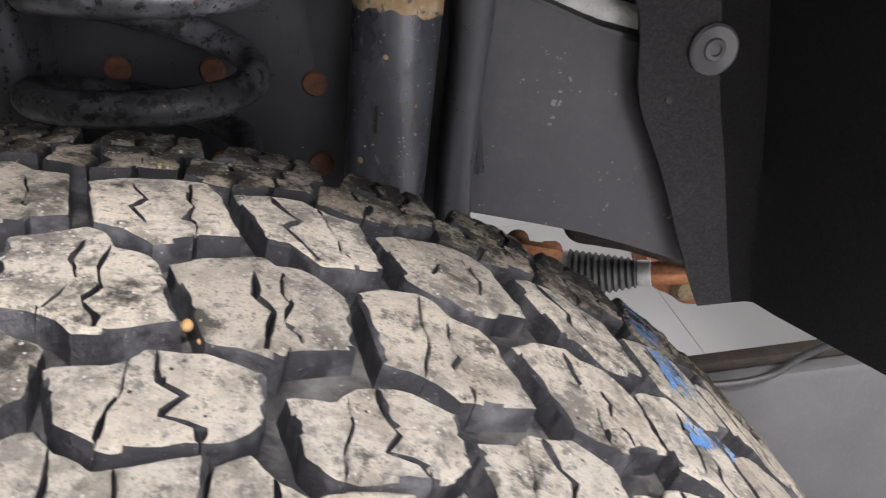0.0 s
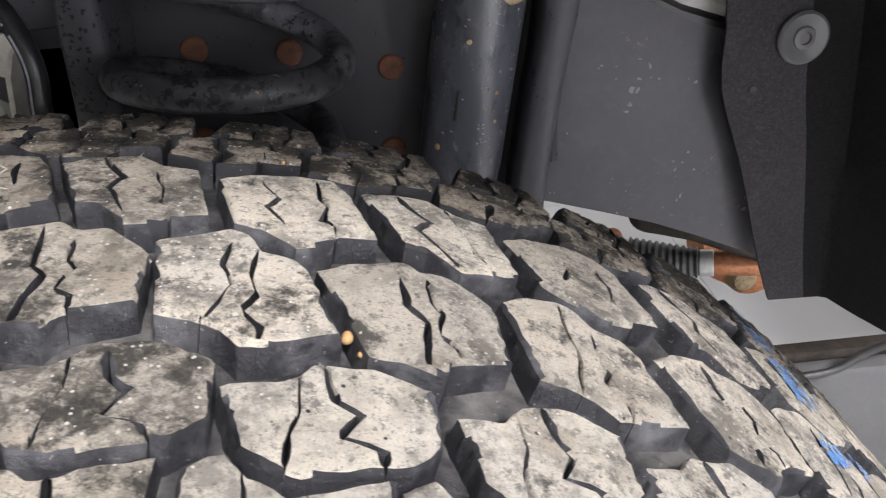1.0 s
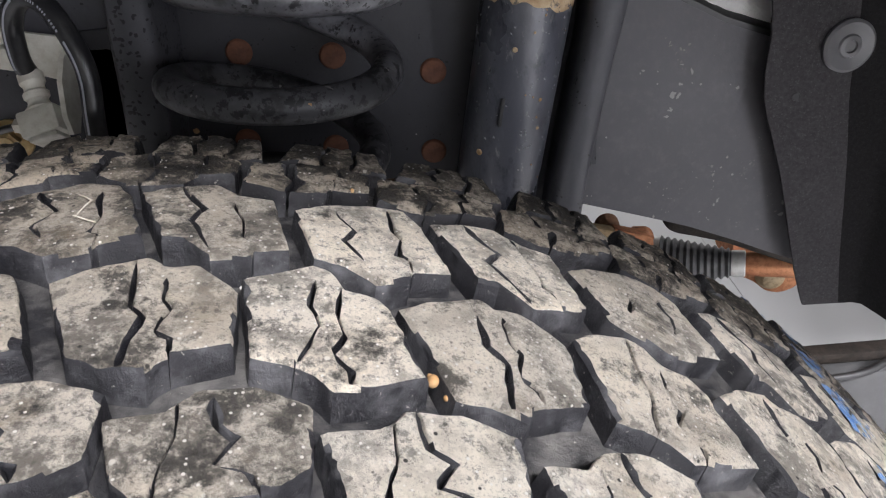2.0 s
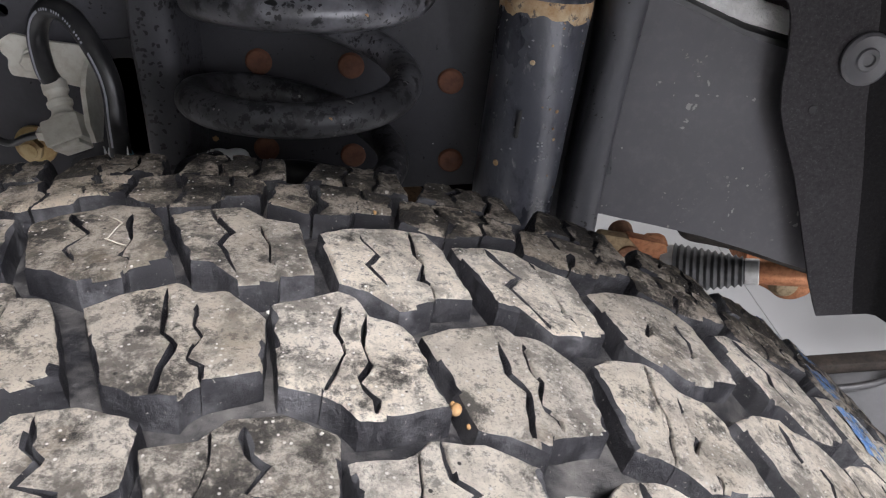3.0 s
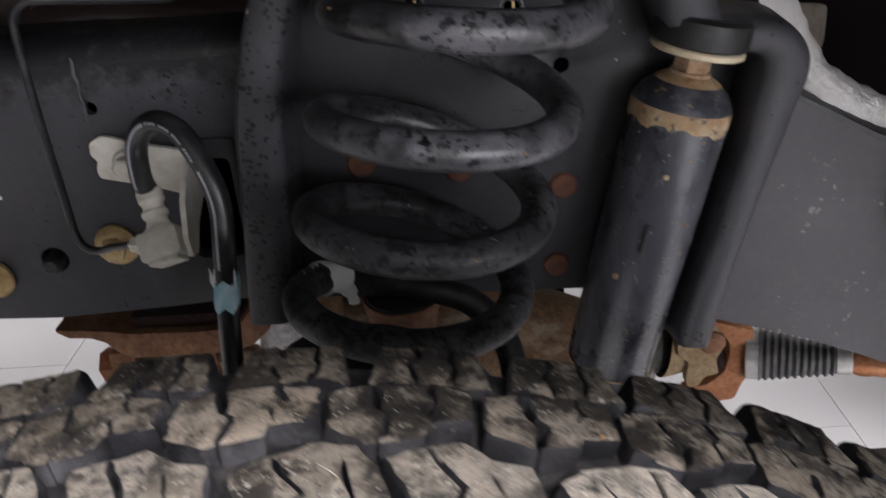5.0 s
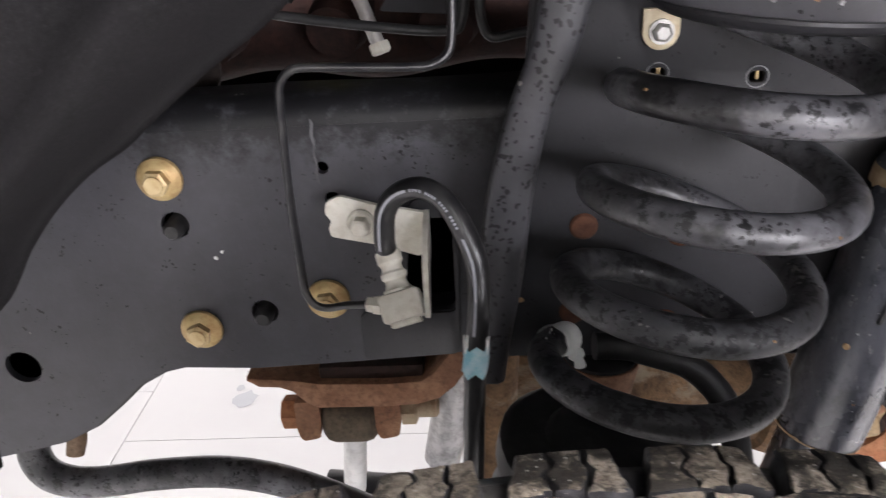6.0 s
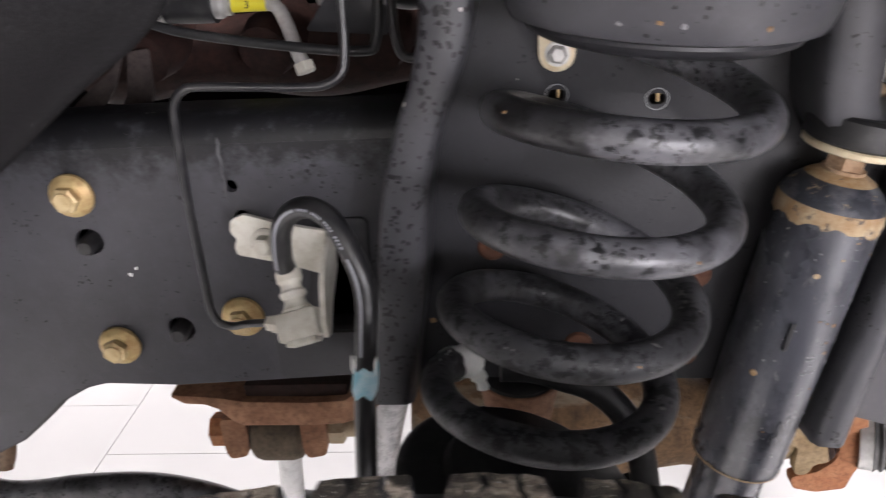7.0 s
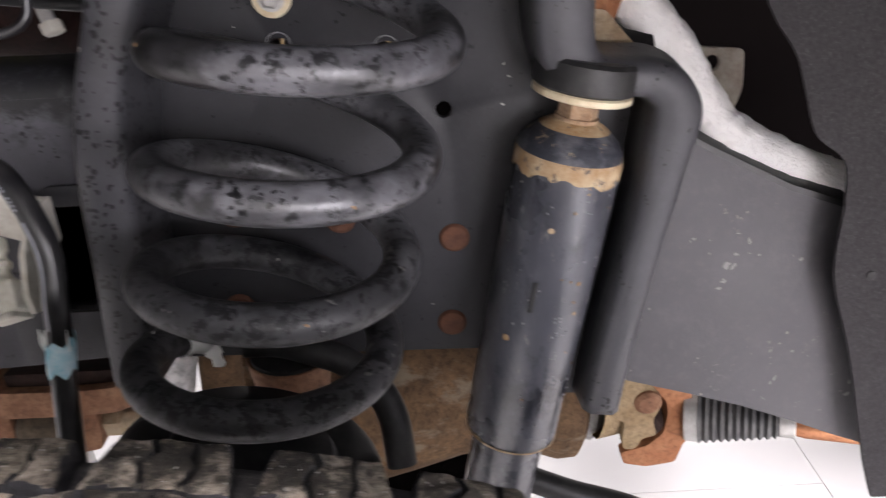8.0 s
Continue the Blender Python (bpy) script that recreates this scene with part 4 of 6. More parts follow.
PIPE = thing("brake_pipe", (-0.33, 0.57, 0.80), "thin dark coated steel brake pipe bent round the rail", "pipe")
pipe_path = []
for seg in ([(-0.2640, 0.575, 0.96), (-0.2656, 0.575, 0.906), (-0.2668, 0.573, 0.882), (-0.2695, 0.571, 0.873), (-0.277, 0.569, 0.8682), (-0.290, 0.567, 0.8672), (-0.345, 0.561, 0.8712), (-0.356, 0.560, 0.8700), (-0.3625, 0.560, 0.8635), (-0.3645, 0.560, 0.853),
             (-0.366, 0.561, 0.83), (-0.3675, 0.562, 0.796), (-0.3675, 0.562, 0.76), (-0.3668, 0.560, 0.739), (-0.3655, 0.558, 0.7305), (-0.3605, 0.556, 0.7235), (-0.352, 0.555, 0.7215), (-0.340, 0.549, 0.7265), (-0.324, 0.5418, 0.7310)],):
    pipe_path = spline(seg, 6)
bm = bmesh.new()
tube(bm, pipe_path, 0.0025, 12)
wpart("pipe_tube", bm, PIPE_COAT, PIPE, "", 60)

# ---- coil spring ----
SPRING = thing("coil_spring", (-0.175, 0.5, 0.66), "black coil spring with chipped coating and dark spots", "spring")
C4, TURN_STEP = Vector((-0.1597, 0.5044, 0.7092)), Vector((0.01295, 0.0018, 0.05135))
AX = TURN_STEP.normalized()
LEFT = (Vector((-1, 0, 0)) - AX * AX.dot(Vector((-1, 0, 0)))).normalized()
FRONT = AX.cross(LEFT)
if FRONT.y > 0:
    FRONT = -FRONT
RC, WIRE = 0.0602, 0.0094


def coil(phi):
    flat = 0.0
    if phi < 150:
        flat = ((150 - phi) / 360) ** 2 * -0.10
    a, turns = radians(phi), (phi - 90) / 360
    sag = 0.0022 * math.cos(math.pi * turns) * math.exp(-0.5 * max(turns, 0) ** 2)
    return C4 + TURN_STEP * (turns + flat) + AX * sag + (LEFT * math.cos(a) + FRONT * math.sin(a)) * RC


bm = bmesh.new()
tube(bm, [coil(p) for p in range(546, 1420, 6)], WIRE, 18)
wpart("coil", bm, SPRING_PAINT, SPRING, "", 60)
# Lower coils take the coating that has the shade in its colour.
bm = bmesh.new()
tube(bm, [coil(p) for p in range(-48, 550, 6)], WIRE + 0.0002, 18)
wpart("bottom_coil", bm, SPRING_SHADED, SPRING, "lower coils with shade put into a darker coating", 60)
for k in range(6):
    bm = bmesh.new()
    q = coil(-42 + 5 * k) + Vector((0, -0.35 * WIRE, 0.96 * WIRE))
    step = coil(-37 + 5 * k) - coil(-42 + 5 * k)
    loft(bm, [[q + step * (0.35 * j) + Vector((0.0003 * j, -0.0012 * j * math.sin(2.1 * k), 0.0006 + 0.0014 * math.sin(1.3 * j + 2.2 * k) * (j > 0))) + w * Vector((0.0, 0.0014 - 0.00025 * j, 0.0005 * math.sin(k))) for w in (-1, 0, 1)] for j in range(5)], 0, 0.0003)
    wpart("paper_shred", bm, WHITE_TAPE, SPRING, "frayed white shred of torn paper")
bm = bmesh.new()
tip = [coil(p) for p in range(-50, -27, 3)]
rings = tube(bm, tip, lambda t: WIRE + 0.0011 + 0.0006 * math.sin(9 * t), 20, 0, False)
for k, v in enumerate(rings[-1]):
    v.co += (tip[-1] - tip[-2]) * (0.5 * math.sin(k * 1.9) + 0.4 * math.sin(k * 0.7))
lathe(bm, [(WIRE + 0.0011, 0.0), (WIRE * 0.9, -0.0012), (0, -0.0016)], coil(-49), coil(-44) - coil(-49), 20)
wpart("paper_tag", bm, WHITE_TAPE, SPRING, "torn white paper wrapped on the spring end", 60)
bm = bmesh.new()
q = coil(-46) + Vector((0.004, -0.8 * WIRE, -0.3 * WIRE))
loft(bm, [[q + Vector((0.0012 * k + 0.0014 * (k % 2) + w * (0.0062 - 0.0008 * k), -0.0006 * k + 0.0010 * abs(w), -0.0033 * k - 0.0012 * w * (k % 2))) for w in (-1, 0, 1)] for k in range(5)], 0, 0.0004)
wpart("tag_flap", bm, WHITE_TAPE, SPRING, "loose hanging flap of torn white paper")

SEAT = thing("lower_spring_seat", C4 - AX * 0.045, "black rubber lower spring seat under the coil", "spring seat")
bm = bmesh.new()
base = C4 - AX * 0.042 - TURN_STEP * 0.42
lathe(bm, [(0, 0.012), (0.030, 0.011), (0.043, 0.006), (0.047, 0.0), (0.068, -0.002), (0.0735, -0.006), (0.073, -0.020), (0.060, -0.026), (0, -0.026)], base, AX, 40)
wpart("rubber_isolator", bm, BLACK_RUBBER, SEAT)
bm = bmesh.new()
lathe(bm, [(0.055, -0.0265), (0.066, -0.0265), (0.070, -0.05), (0.066, -0.09), (0.05, -0.10), (0, -0.10)], base, AX, 36)
wpart("seat_cup", bm, FRAME_PAINT, SEAT)

bm = bmesh.new()
tube(bm, spline([(-0.185, 0.556, 0.686), (-0.165, 0.557, 0.684), (-0.146, 0.553, 0.680), (-0.126, 0.550, 0.673), (-0.110, 0.545, 0.659), (-0.100, 0.537, 0.641), (-0.096, 0.524, 0.615)], 6), 0.0090, 14)
wpart("isolator_ramp", bm, BLACK_RUBBER, SEAT, "raised rubber ramp under the coil's end", 60)

PERCH = thing("upper_spring_perch", (-0.1025, 0.5358, 0.90), "dark grey pressed steel upper spring perch with chipped paint", "spring perch")
PC, PAX = Vector((-0.1025, 0.5358, 0.9005)), Vector((0.073, -0.013, 1.0)).normalized()
bm = bmesh.new()
lathe(bm, [(0.0705, 0.0), (0.0735, 0.0006), (0.0752, 0.0030), (0.0775, 0.010), (0.0830, 0.034), (0.0850, 0.040), (0.0905, 0.042), (0.0915, 0.046), (0.0915, 0.09), (0, 0.09)], PC, PAX, 64)
wpart("cup", bm, TOWER_PAINT, PERCH, "", 40)
bm = bmesh.new()
lathe(bm, [(0.0735, 0.0012), (0.0690, -0.0006), (0.0665, -0.0014), (0.0668, -0.0030), (0.0650, -0.0056), (0.0600, -0.0080), (0.040, -0.0088), (0, -0.0088)], PC, PAX, 64)
wpart("rolled_lip", bm, FRAME_PAINT, PERCH, "rolled lip under the cup", 40)
for k, (x, h) in enumerate(((-0.119, 0.0085), (-0.110, 0.0075), (-0.0965, 0.010), (-0.0755, 0.0105), (-0.0752, 0.0065), (-0.134, 0.007))):
    y = PC.y - math.sqrt(0.0772 ** 2 - (x - PC.x) ** 2)
    fleck("paint_chip", (x, y, PC.z + h - 0.07 * (x - PC.x)), (x - PC.x, y - PC.y, -0.02), 0.0014, CHIP if k % 2 else RUST_FLECK, PERCH, "pale chip in the paint", 40 + k)

# ---- spring tower: plate behind the coil, bent strut, shock bracket ----
TOWER = thing("spring_tower", (-0.12, 0.6, 0.66), "dark painted steel spring tower riveted to the rail", "bracket")
bm = bmesh.new()
slots = [rounded([(-0.1525, 0.8475), (-0.1435, 0.8475), (-0.1435, 0.8535), (-0.1525, 0.8535)], 0.003), rounded([(-0.0945, 0.8425), (-0.0855, 0.8425), (-0.0855, 0.8488), (-0.0945, 0.8488)], 0.003), circle(-0.0605, 0.8095, 0.0046, 16)]
plate(bm, [(-0.242, 0.655), (-0.05, 0.650), (0.055, 0.648), (0.055, 0.80), (0.018, 0.822), (0.014, 0.98), (-0.215, 0.98)], 0.5925, 0.5965, slots, 0.001)
wpart("back_plate", bm, BACK_PAINT, TOWER, "dark grey plate with two slots")
for x, z in ((-0.148, 0.8505), (-0.090, 0.8457)):
    bm = bmesh.new()
    box(bm, x + 0.0003, x + 0.0023, 0.5965, 0.5985, z - 0.0028, z + 0.0028, 0.0004)
    wpart("slot_tab", bm, GOLD_ZINC, TOWER, "pale metal showing in the slot")
    bm = bmesh.new()
    plate(bm, circle(x, z, 0.0066, 24, 1.05), 0.5921, 0.5925, [circle(x, z, 0.0060, 24, 1.05)])
    wpart("scuff_ring", bm, CHIP, TOWER, "pale rubbed ring round the slot")
bm = bmesh.new()
strut = [(-0.2000, 0.5415, 0.985, 0.024), (-0.2060, 0.541, 0.915, 0.0225), (-0.2130, 0.540, 0.880, 0.0200), (-0.2255, 0.540, 0.848, 0.0185), (-0.2340, 0.541, 0.815, 0.0200), (-0.2390, 0.544, 0.785, 0.0215), (-0.2440, 0.548, 0.74, 0.0220), (-0.2520, 0.556, 0.69, 0.0220), (-0.2560, 0.560, 0.658, 0.0220)]
dense = spline([Vector((a, b, c)) for a, b, c, w in strut], 6)
wid = spline([Vector((w, 0, 0)) for a, b, c, w in strut], 6)
rows = []
for q, w in zip(dense, wid):
    h = w.x / 2
    rows.append([(q.x + h + 0.002, 0.594, q.z), (q.x + h, q.y + 0.006, q.z), (q.x + h - 0.0008, q.y + 0.0018, q.z), (q.x + h - 0.003, q.y, q.z), (q.x - h + 0.0015, q.y, q.z), (q.x - h, q.y + 0.0015, q.z), (q.x - h, q.y + 0.004, q.z)])
loft(bm, rows, 0, 0.003)
wpart("strut", bm, STRUT_PAINT, TOWER, "bent vertical strut with dark specks", 50)


def rivet(x, z, y=0.5925, r=0.0092):
    root = thing("rivet", (x, y, z), "rusty round rivet head in the black plate", "rivet", "rivets of the spring tower")
    bm = bmesh.new()
    lathe(bm, [(r, 0.001), (r, -0.0006), (r * 0.86, -0.0022), (r * 0.5, -0.0032), (r * 0.25, -0.0027), (0, -0.0024)], (0, 0, 0), (0, 1, 0), 24)
    part("head", bm, RIVET_RUST, root)


for x, z in ((-0.1885, 0.7537), (-0.1258, 0.7462), (-0.0578, 0.7300), (-0.0618, 0.6705), (-0.1945, 0.6900), (-0.1325, 0.680)):
    rivet(x, z)
PB = thing("perch_bolt", (-0.148, 0.59, 0.876), "pale zinc bolt with round washer on the tower", "bolt")
bm = bmesh.new()
plate(bm, [(-0.0105, 0.012), (0.0105, 0.012), *[(0.0105 * math.cos(a), -0.001 + 0.0105 * math.sin(a)) for a in (-math.pi * k / 14 for k in range(15))]], -0.0005, 0.0035, (), 0.0006)
part("washer_tab", bm, CREAM_WASHER, PB)
bm = bmesh.new()
lathe(bm, [(0, -0.002), (0.0072, -0.002), (0.0072, 0), (0, 0)], (0, 0, -0.001), (0, 1, 0), 20)
hex_prism(bm, (0, -0.0015, -0.001), (0, -1, 0), 0.0095, 0.005, 5)
part("head", bm, STEEL, PB)

# shock bracket: folded sheet over the shock and down its far side
SB = thing("shock_bracket", (0.04, 0.56, 0.62), "dark grey folded steel shock absorber bracket", "bracket")
line = [(-0.0005, 0.547, 0.985, 0.027), (-0.0005, 0.547, 0.90, 0.027), (0.0, 0.548, 0.868, 0.0265), (0.0003, 0.548, 0.857, 0.026), (0.0025, 0.549, 0.8465, 0.0255), (0.0090, 0.549, 0.8365, 0.0220), (0.0205, 0.550, 0.8318, 0.0160), (0.0346, 0.551, 0.8302, 0.0145), (0.0473, 0.552, 0.8285, 0.0160), (0.0575, 0.553, 0.8210, 0.0195), (0.0612, 0.554, 0.8080, 0.0225),
        (0.0575, 0.555, 0.785, 0.0205), (0.0540, 0.556, 0.760, 0.0180), (0.0485, 0.557, 0.73, 0.0165), (0.0360, 0.561, 0.66, 0.0185), (0.0300, 0.564, 0.615, 0.0200)]
dense = spline([Vector(l[:3]) for l in line], 6)
wid = spline([Vector((l[3], 0, 0)) for l in line], 6)
rows = []
for i, (q, w) in enumerate(zip(dense, wid)):
    d = dense[min(i + 1, len(dense) - 1)] - dense[max(i - 1, 0)]
    d.y = 0
    d.normalize()
    side = Vector((-d.z, 0, d.x))
    h = w.x / 2
    rows.append([Vector((q.x, 0.590, q.z)) + side * (h + 0.002), q + side * h + Vector((0, 0.010, 0)), q + side * (h - 0.001) + Vector((0, 0.003, 0)), q + side * (h - 0.004), q, q - side * (h - 0.004), q - side * (h - 0.001) + Vector((0, 0.003, 0)), q - side * h + Vector((0, 0.010, 0)),
                 Vector((q.x, 0.590, q.z)) - side * (h + 0.002)])
loft(bm := bmesh.new(), rows, 0, 0.0025)
wpart("folded_sheet", bm, TOWER_PAINT, SB, "", 180)
bm = bmesh.new()
plate(bm, [(-0.026, 0.70), (-0.026, 0.640), (-0.020, 0.606), (0.038, 0.606), (0.045, 0.632), (0.060, 0.70), (0.070, 0.80), (0.040, 0.822), (0.0, 0.828)], 0.5985, 0.602)
wpart("backing", bm, BACK_PAINT, SB)

# ---- shock absorber ----
SH_TOP, SH_LOW = Vector((0.0072, 0.5670, 0.7920)), Vector((-0.0262, 0.5690, 0.6120))
SAX = (SH_TOP - SH_LOW).normalized()
SHOCK = thing("shock_absorber", SH_LOW, "black painted shock absorber with flaking rusty upper edge", "shock absorber")
bm = bmesh.new()
lathe(bm, [(0.0275, -0.0085), (0.0288, -0.0065), (0.0291, -0.0035), (0.0291, 0.100), (0.0293, 0.178), (0.0289, 0.1805), (0.0287, 0.1815)], SH_LOW, SAX, 48)
lathe(bm, [(0.0275, -0.0085), (0.0225, -0.0087)], SH_LOW, SAX, 48)
wpart("outer_tube", bm, SHOCK_PAINT, SHOCK, "black painted tube with scratches")
RUSTY_BAND, rbt, rbb = material("flaking_paint", (0.05, 0.05, 0.055), 0.6)
rn = noise_tex(rbt, 95, 6, 0.72)
link(rbt, mix(rbt, ramp(rbt, rn, [(0.33, 0.0), (0.40, 1.0)]), (0.42, 0.32, 0.19), mix(rbt, ramp(rbt, noise_tex(rbt, 60, 6, 0.7), [(0.45, 0.0), (0.62, 0.8)]), (0.026, 0.029, 0.040), (0.13, 0.135, 0.15))), rbb.inputs["Base Color"])
bump(rbt, rbb, rn, 0.6, 0.0015)
BAND, bdt, bdb = material("ochre_rust_band", (0.5, 0.36, 0.2), 0.8)
bn = noise_tex(bdt, 80, 6, 0.7)
bcol = mix(bdt, ramp(bdt, bn, [(0.35, 0.0), (0.65, 1.0)]), (0.30, 0.17, 0.07), (0.50, 0.39, 0.25))
link(bdt, mix(bdt, ramp(bdt, noise_tex(bdt, 130, 7, 0.75), [(0.57, 0.0), (0.62, 0.85)]), bcol, (0.06, 0.06, 0.065)), bdb.inputs["Base Color"])
bump(bdt, bdb, bn, 0.6, 0.0015)
bm = bmesh.new()
u = SAX.orthogonal().normalized()
v = SAX.cross(u)
rings = []
for k in range(6):
    ring = []
    for j in range(73):
        a = 2 * math.pi * j / 72
        edge = 0.0022 * noise.noise(Vector((2.5 * math.cos(a), 2.5 * math.sin(a), 0.3))) + 0.0022 * noise.noise(Vector((7 * math.cos(a), 7 * math.sin(a), 1.3)))
        h = 0.1785 - (0.0080 + 1.5 * edge) * (1 - k / 5) if k < 5 else 0.1815
        ring.append(SH_LOW + SAX * h + (u * math.cos(a) + v * math.sin(a)) * (0.02965 if k < 5 else 0.0293))
    rings.append(ring)
loft(bm, rings)
wpart("rust_band", bm, BAND, SHOCK, "ochre rust band round the top edge", 60)
bm = bmesh.new()
lathe(bm, [(0.0292, 0.1812), (0.0281, 0.1845), (0.0250, 0.1895), (0.0190, 0.1945), (0.0135, 0.1975), (0.0110, 0.1985), (0, 0.1985)], SH_LOW, SAX, 48)
wpart("domed_cap", bm, RUSTY_BAND, SHOCK, "domed cap with peeling black paint", 60)
bm = bmesh.new()
lathe(bm, [(0.0193, 0.1946), (0.0170, 0.1961), (0.0138, 0.1977), (0.0112, 0.1988)], SH_LOW, SAX, 40)
wpart("rust_ring", bm, BAND, SHOCK, "ochre rust ring round the rod")
bm = bmesh.new()
lathe(bm, [(0.0120, 0.197), (0.0118, 0.2005), (0, 0.2005)], SH_LOW, SAX, 24)
hex_prism(bm, SH_LOW + SAX * 0.199, SAX, 0.0190, 0.0120, 15)
wpart("rod_nut", bm, rusty("tan_nut_rust", (0.30, 0.17, 0.09), (0.50, 0.39, 0.28)), SHOCK, "rusty rod nut")
bm = bmesh.new()
lathe(bm, [(0.0232, -0.12), (0.0232, -0.003), (0, -0.003)], SH_LOW, SAX, 40)
wpart("lower_tube", bm, SHOCK_PAINT, SHOCK, "narrower lower tube")
bm = bmesh.new()
q0 = SH_LOW + Vector((-0.0095, -0.0283, 0)) + SAX * 0.096
lathe(bm, [(0, -0.0008), (0.0016, 0.0), (0, 0.0008)], q0, (0, 1, 0), 8)
rings = [[q0 + SAX * (0.002 * j) + Vector((w, -0.0006 + abs(w) * 0.2, 0)) for w in (-0.0011, 0.0, 0.0011)] for j in range(10)]
loft(bm, rings, 0, 0.0004)
wpart("dark_run", bm, INK, SHOCK, "dark run in the paint")
for j, (h, a, r) in enumerate(((0.145, -0.25, 0.0020), (0.075, -0.72, 0.0026), (0.11, 0.55, 0.0016), (0.09, 0.62, 0.0014), (0.155, 0.12, 0.0010), (0.165, 0.3, 0.0009))):
    bm = bmesh.new()
    c = SH_LOW + SAX * h + Vector((math.sin(a), -math.cos(a), 0.0)) * 0.0289
    lathe(bm, [(0, -0.0010), (r * 0.7, -0.0008), (r, 0.0), (0, 0.0)], c, Vector((-math.sin(a), math.cos(a), 0)), 9)
    wpart("paint_blister", bm, BAND, SHOCK, "small ochre rust blister")
MOUNT = thing("shock_bushing", SH_TOP + SAX * 0.02, "black rubber shock bushing on a cream washer", "bushing")
top = SH_LOW + SAX * 0.2155
bm = bmesh.new()
lathe(bm, [(0, -0.004), (0.0255, -0.004), (0.0268, -0.003), (0.0268, -0.0005), (0.0255, 0.0005), (0, 0.0005)], top, SAX, 44)
wpart("washer", bm, CREAM_WASHER, MOUNT, "cream plated washer")
bm = bmesh.new()
lathe(bm, [(0.0250, 0.0), (0.0278, 0.002), (0.0285, 0.010), (0.0280, 0.0155), (0.0255, 0.0175), (0, 0.0175)], top, SAX, 40)
wpart("rubber", bm, BLACK_RUBBER, MOUNT)

# ochre rim at the lower end of the outer tube, chips and scratches on it
bm = bmesh.new()
rings = []
for k in range(3):
    rings.append([SH_LOW + SAX * (-0.0075 + (0.0 if k == 0 else 0.0006 if k == 1 else 0.0016 + 0.0018 * max(0, noise.noise(Vector((4 * math.cos(a), 4 * math.sin(a), 2)))))) + (u * math.cos(a) + v * math.sin(a)) * (0.0290 if k == 0 else 0.0294) for a in (2 * math.pi * j / 60 for j in range(61))])
loft(bm, rings)
wpart("rust_rim", bm, BAND, SHOCK, "thin ochre rust rim at the tube's end", 60)
rng = random.Random(11)
for k in range(80):
    h = rng.uniform(0.0, 0.172) if k > 30 else rng.uniform(0.07, 0.172)
    a = rng.gauss(0.32, 0.08) if k < 34 else rng.gauss(0.98, 0.10) if k < 56 else rng.uniform(-1.2, 1.3)
    r = rng.uniform(0.0003, 0.0010)
    out = Vector((math.sin(a), -math.cos(a), 0))
    out = (out - SAX * out.dot(SAX)).normalized()
    fleck("paint_chip", SH_LOW + SAX * h + out * 0.0292, out, r, CHIP if k % 9 else RUST_FLECK, SHOCK, "small pale chip in the paint", k)
for at, r in (((-0.2298, 0.5925, 0.7005), 0.0022), ((-0.0105, 0.5925, 0.695), 0.002)):
    fleck("rust_fleck", at, (0, -1, 0), r, RUST_FLECK, TOWER, "small ochre rust fleck", r)
fleck("rust_fleck", (-0.2110, 0.541, 0.8989), (0, -1, 0), 0.0022, RUST_FLECK, TOWER, "small ochre rust fleck", 5)
for phi, tilt in ((470, 0.4), (840, 0.1), (1110, 0.3)):
    c = coil(phi)
    radial = (LEFT * math.cos(radians(phi)) + FRONT * math.sin(radians(phi)))
    out = (radial * math.cos(tilt) + AX * math.sin(tilt)).normalized()
    fleck("rust_fleck", c + out * WIRE, out, 0.0010, RUST_FLECK, SPRING, "small ochre rust fleck", phi)

for at, r in (((0.0524, 0.5545, 0.7936), 0.0022), ((0.0533, 0.5545, 0.7777), 0.0020), ((0.0430, 0.5585, 0.6730), 0.0026), ((0.0467, 0.561, 0.6909), 0.0014)):
    fleck("oil_spot", at, (0, -1, 0), r, INK, SB, "small black oil spot", r)
GUS = thing("rusty_gusset", (0.035, 0.605, 0.845), "tan rusty gusset behind the shock bracket", "gusset")
bm = bmesh.new()
plate(bm, rounded([(0.0150, 0.8600), (0.031, 0.8580), (0.0401, 0.8470), (0.0510, 0.8350), (0.0405, 0.8220), (0.0284, 0.8220), (0.0150, 0.8350)], 0.003), 0.598, 0.606, (), 0.002)
wpart("gusset_plate", bm, rusty("cream_rust", (0.26, 0.17, 0.09), (0.50, 0.42, 0.31)), GUS)
bm = bmesh.new()
box(bm, 0.022, 0.0365, 0.604, 0.616, 0.850, 0.875, 0.002)
wpart("weld_block", bm, RUST_ORANGE, GUS, "orange rusty block")

# Black disc in place of the shade inside the round hole.
bm = bmesh.new()
lathe(bm, [(0, -0.0002), (0.0058, -0.0002), (0.0058, 0.0004), (0, 0.0004)], (-0.0605, 0.5970, 0.8095), (0, 1, 0), 16)
wpart("hole_backing", bm, DARK, TOWER, "black disc coloured as the shade in the round hole")

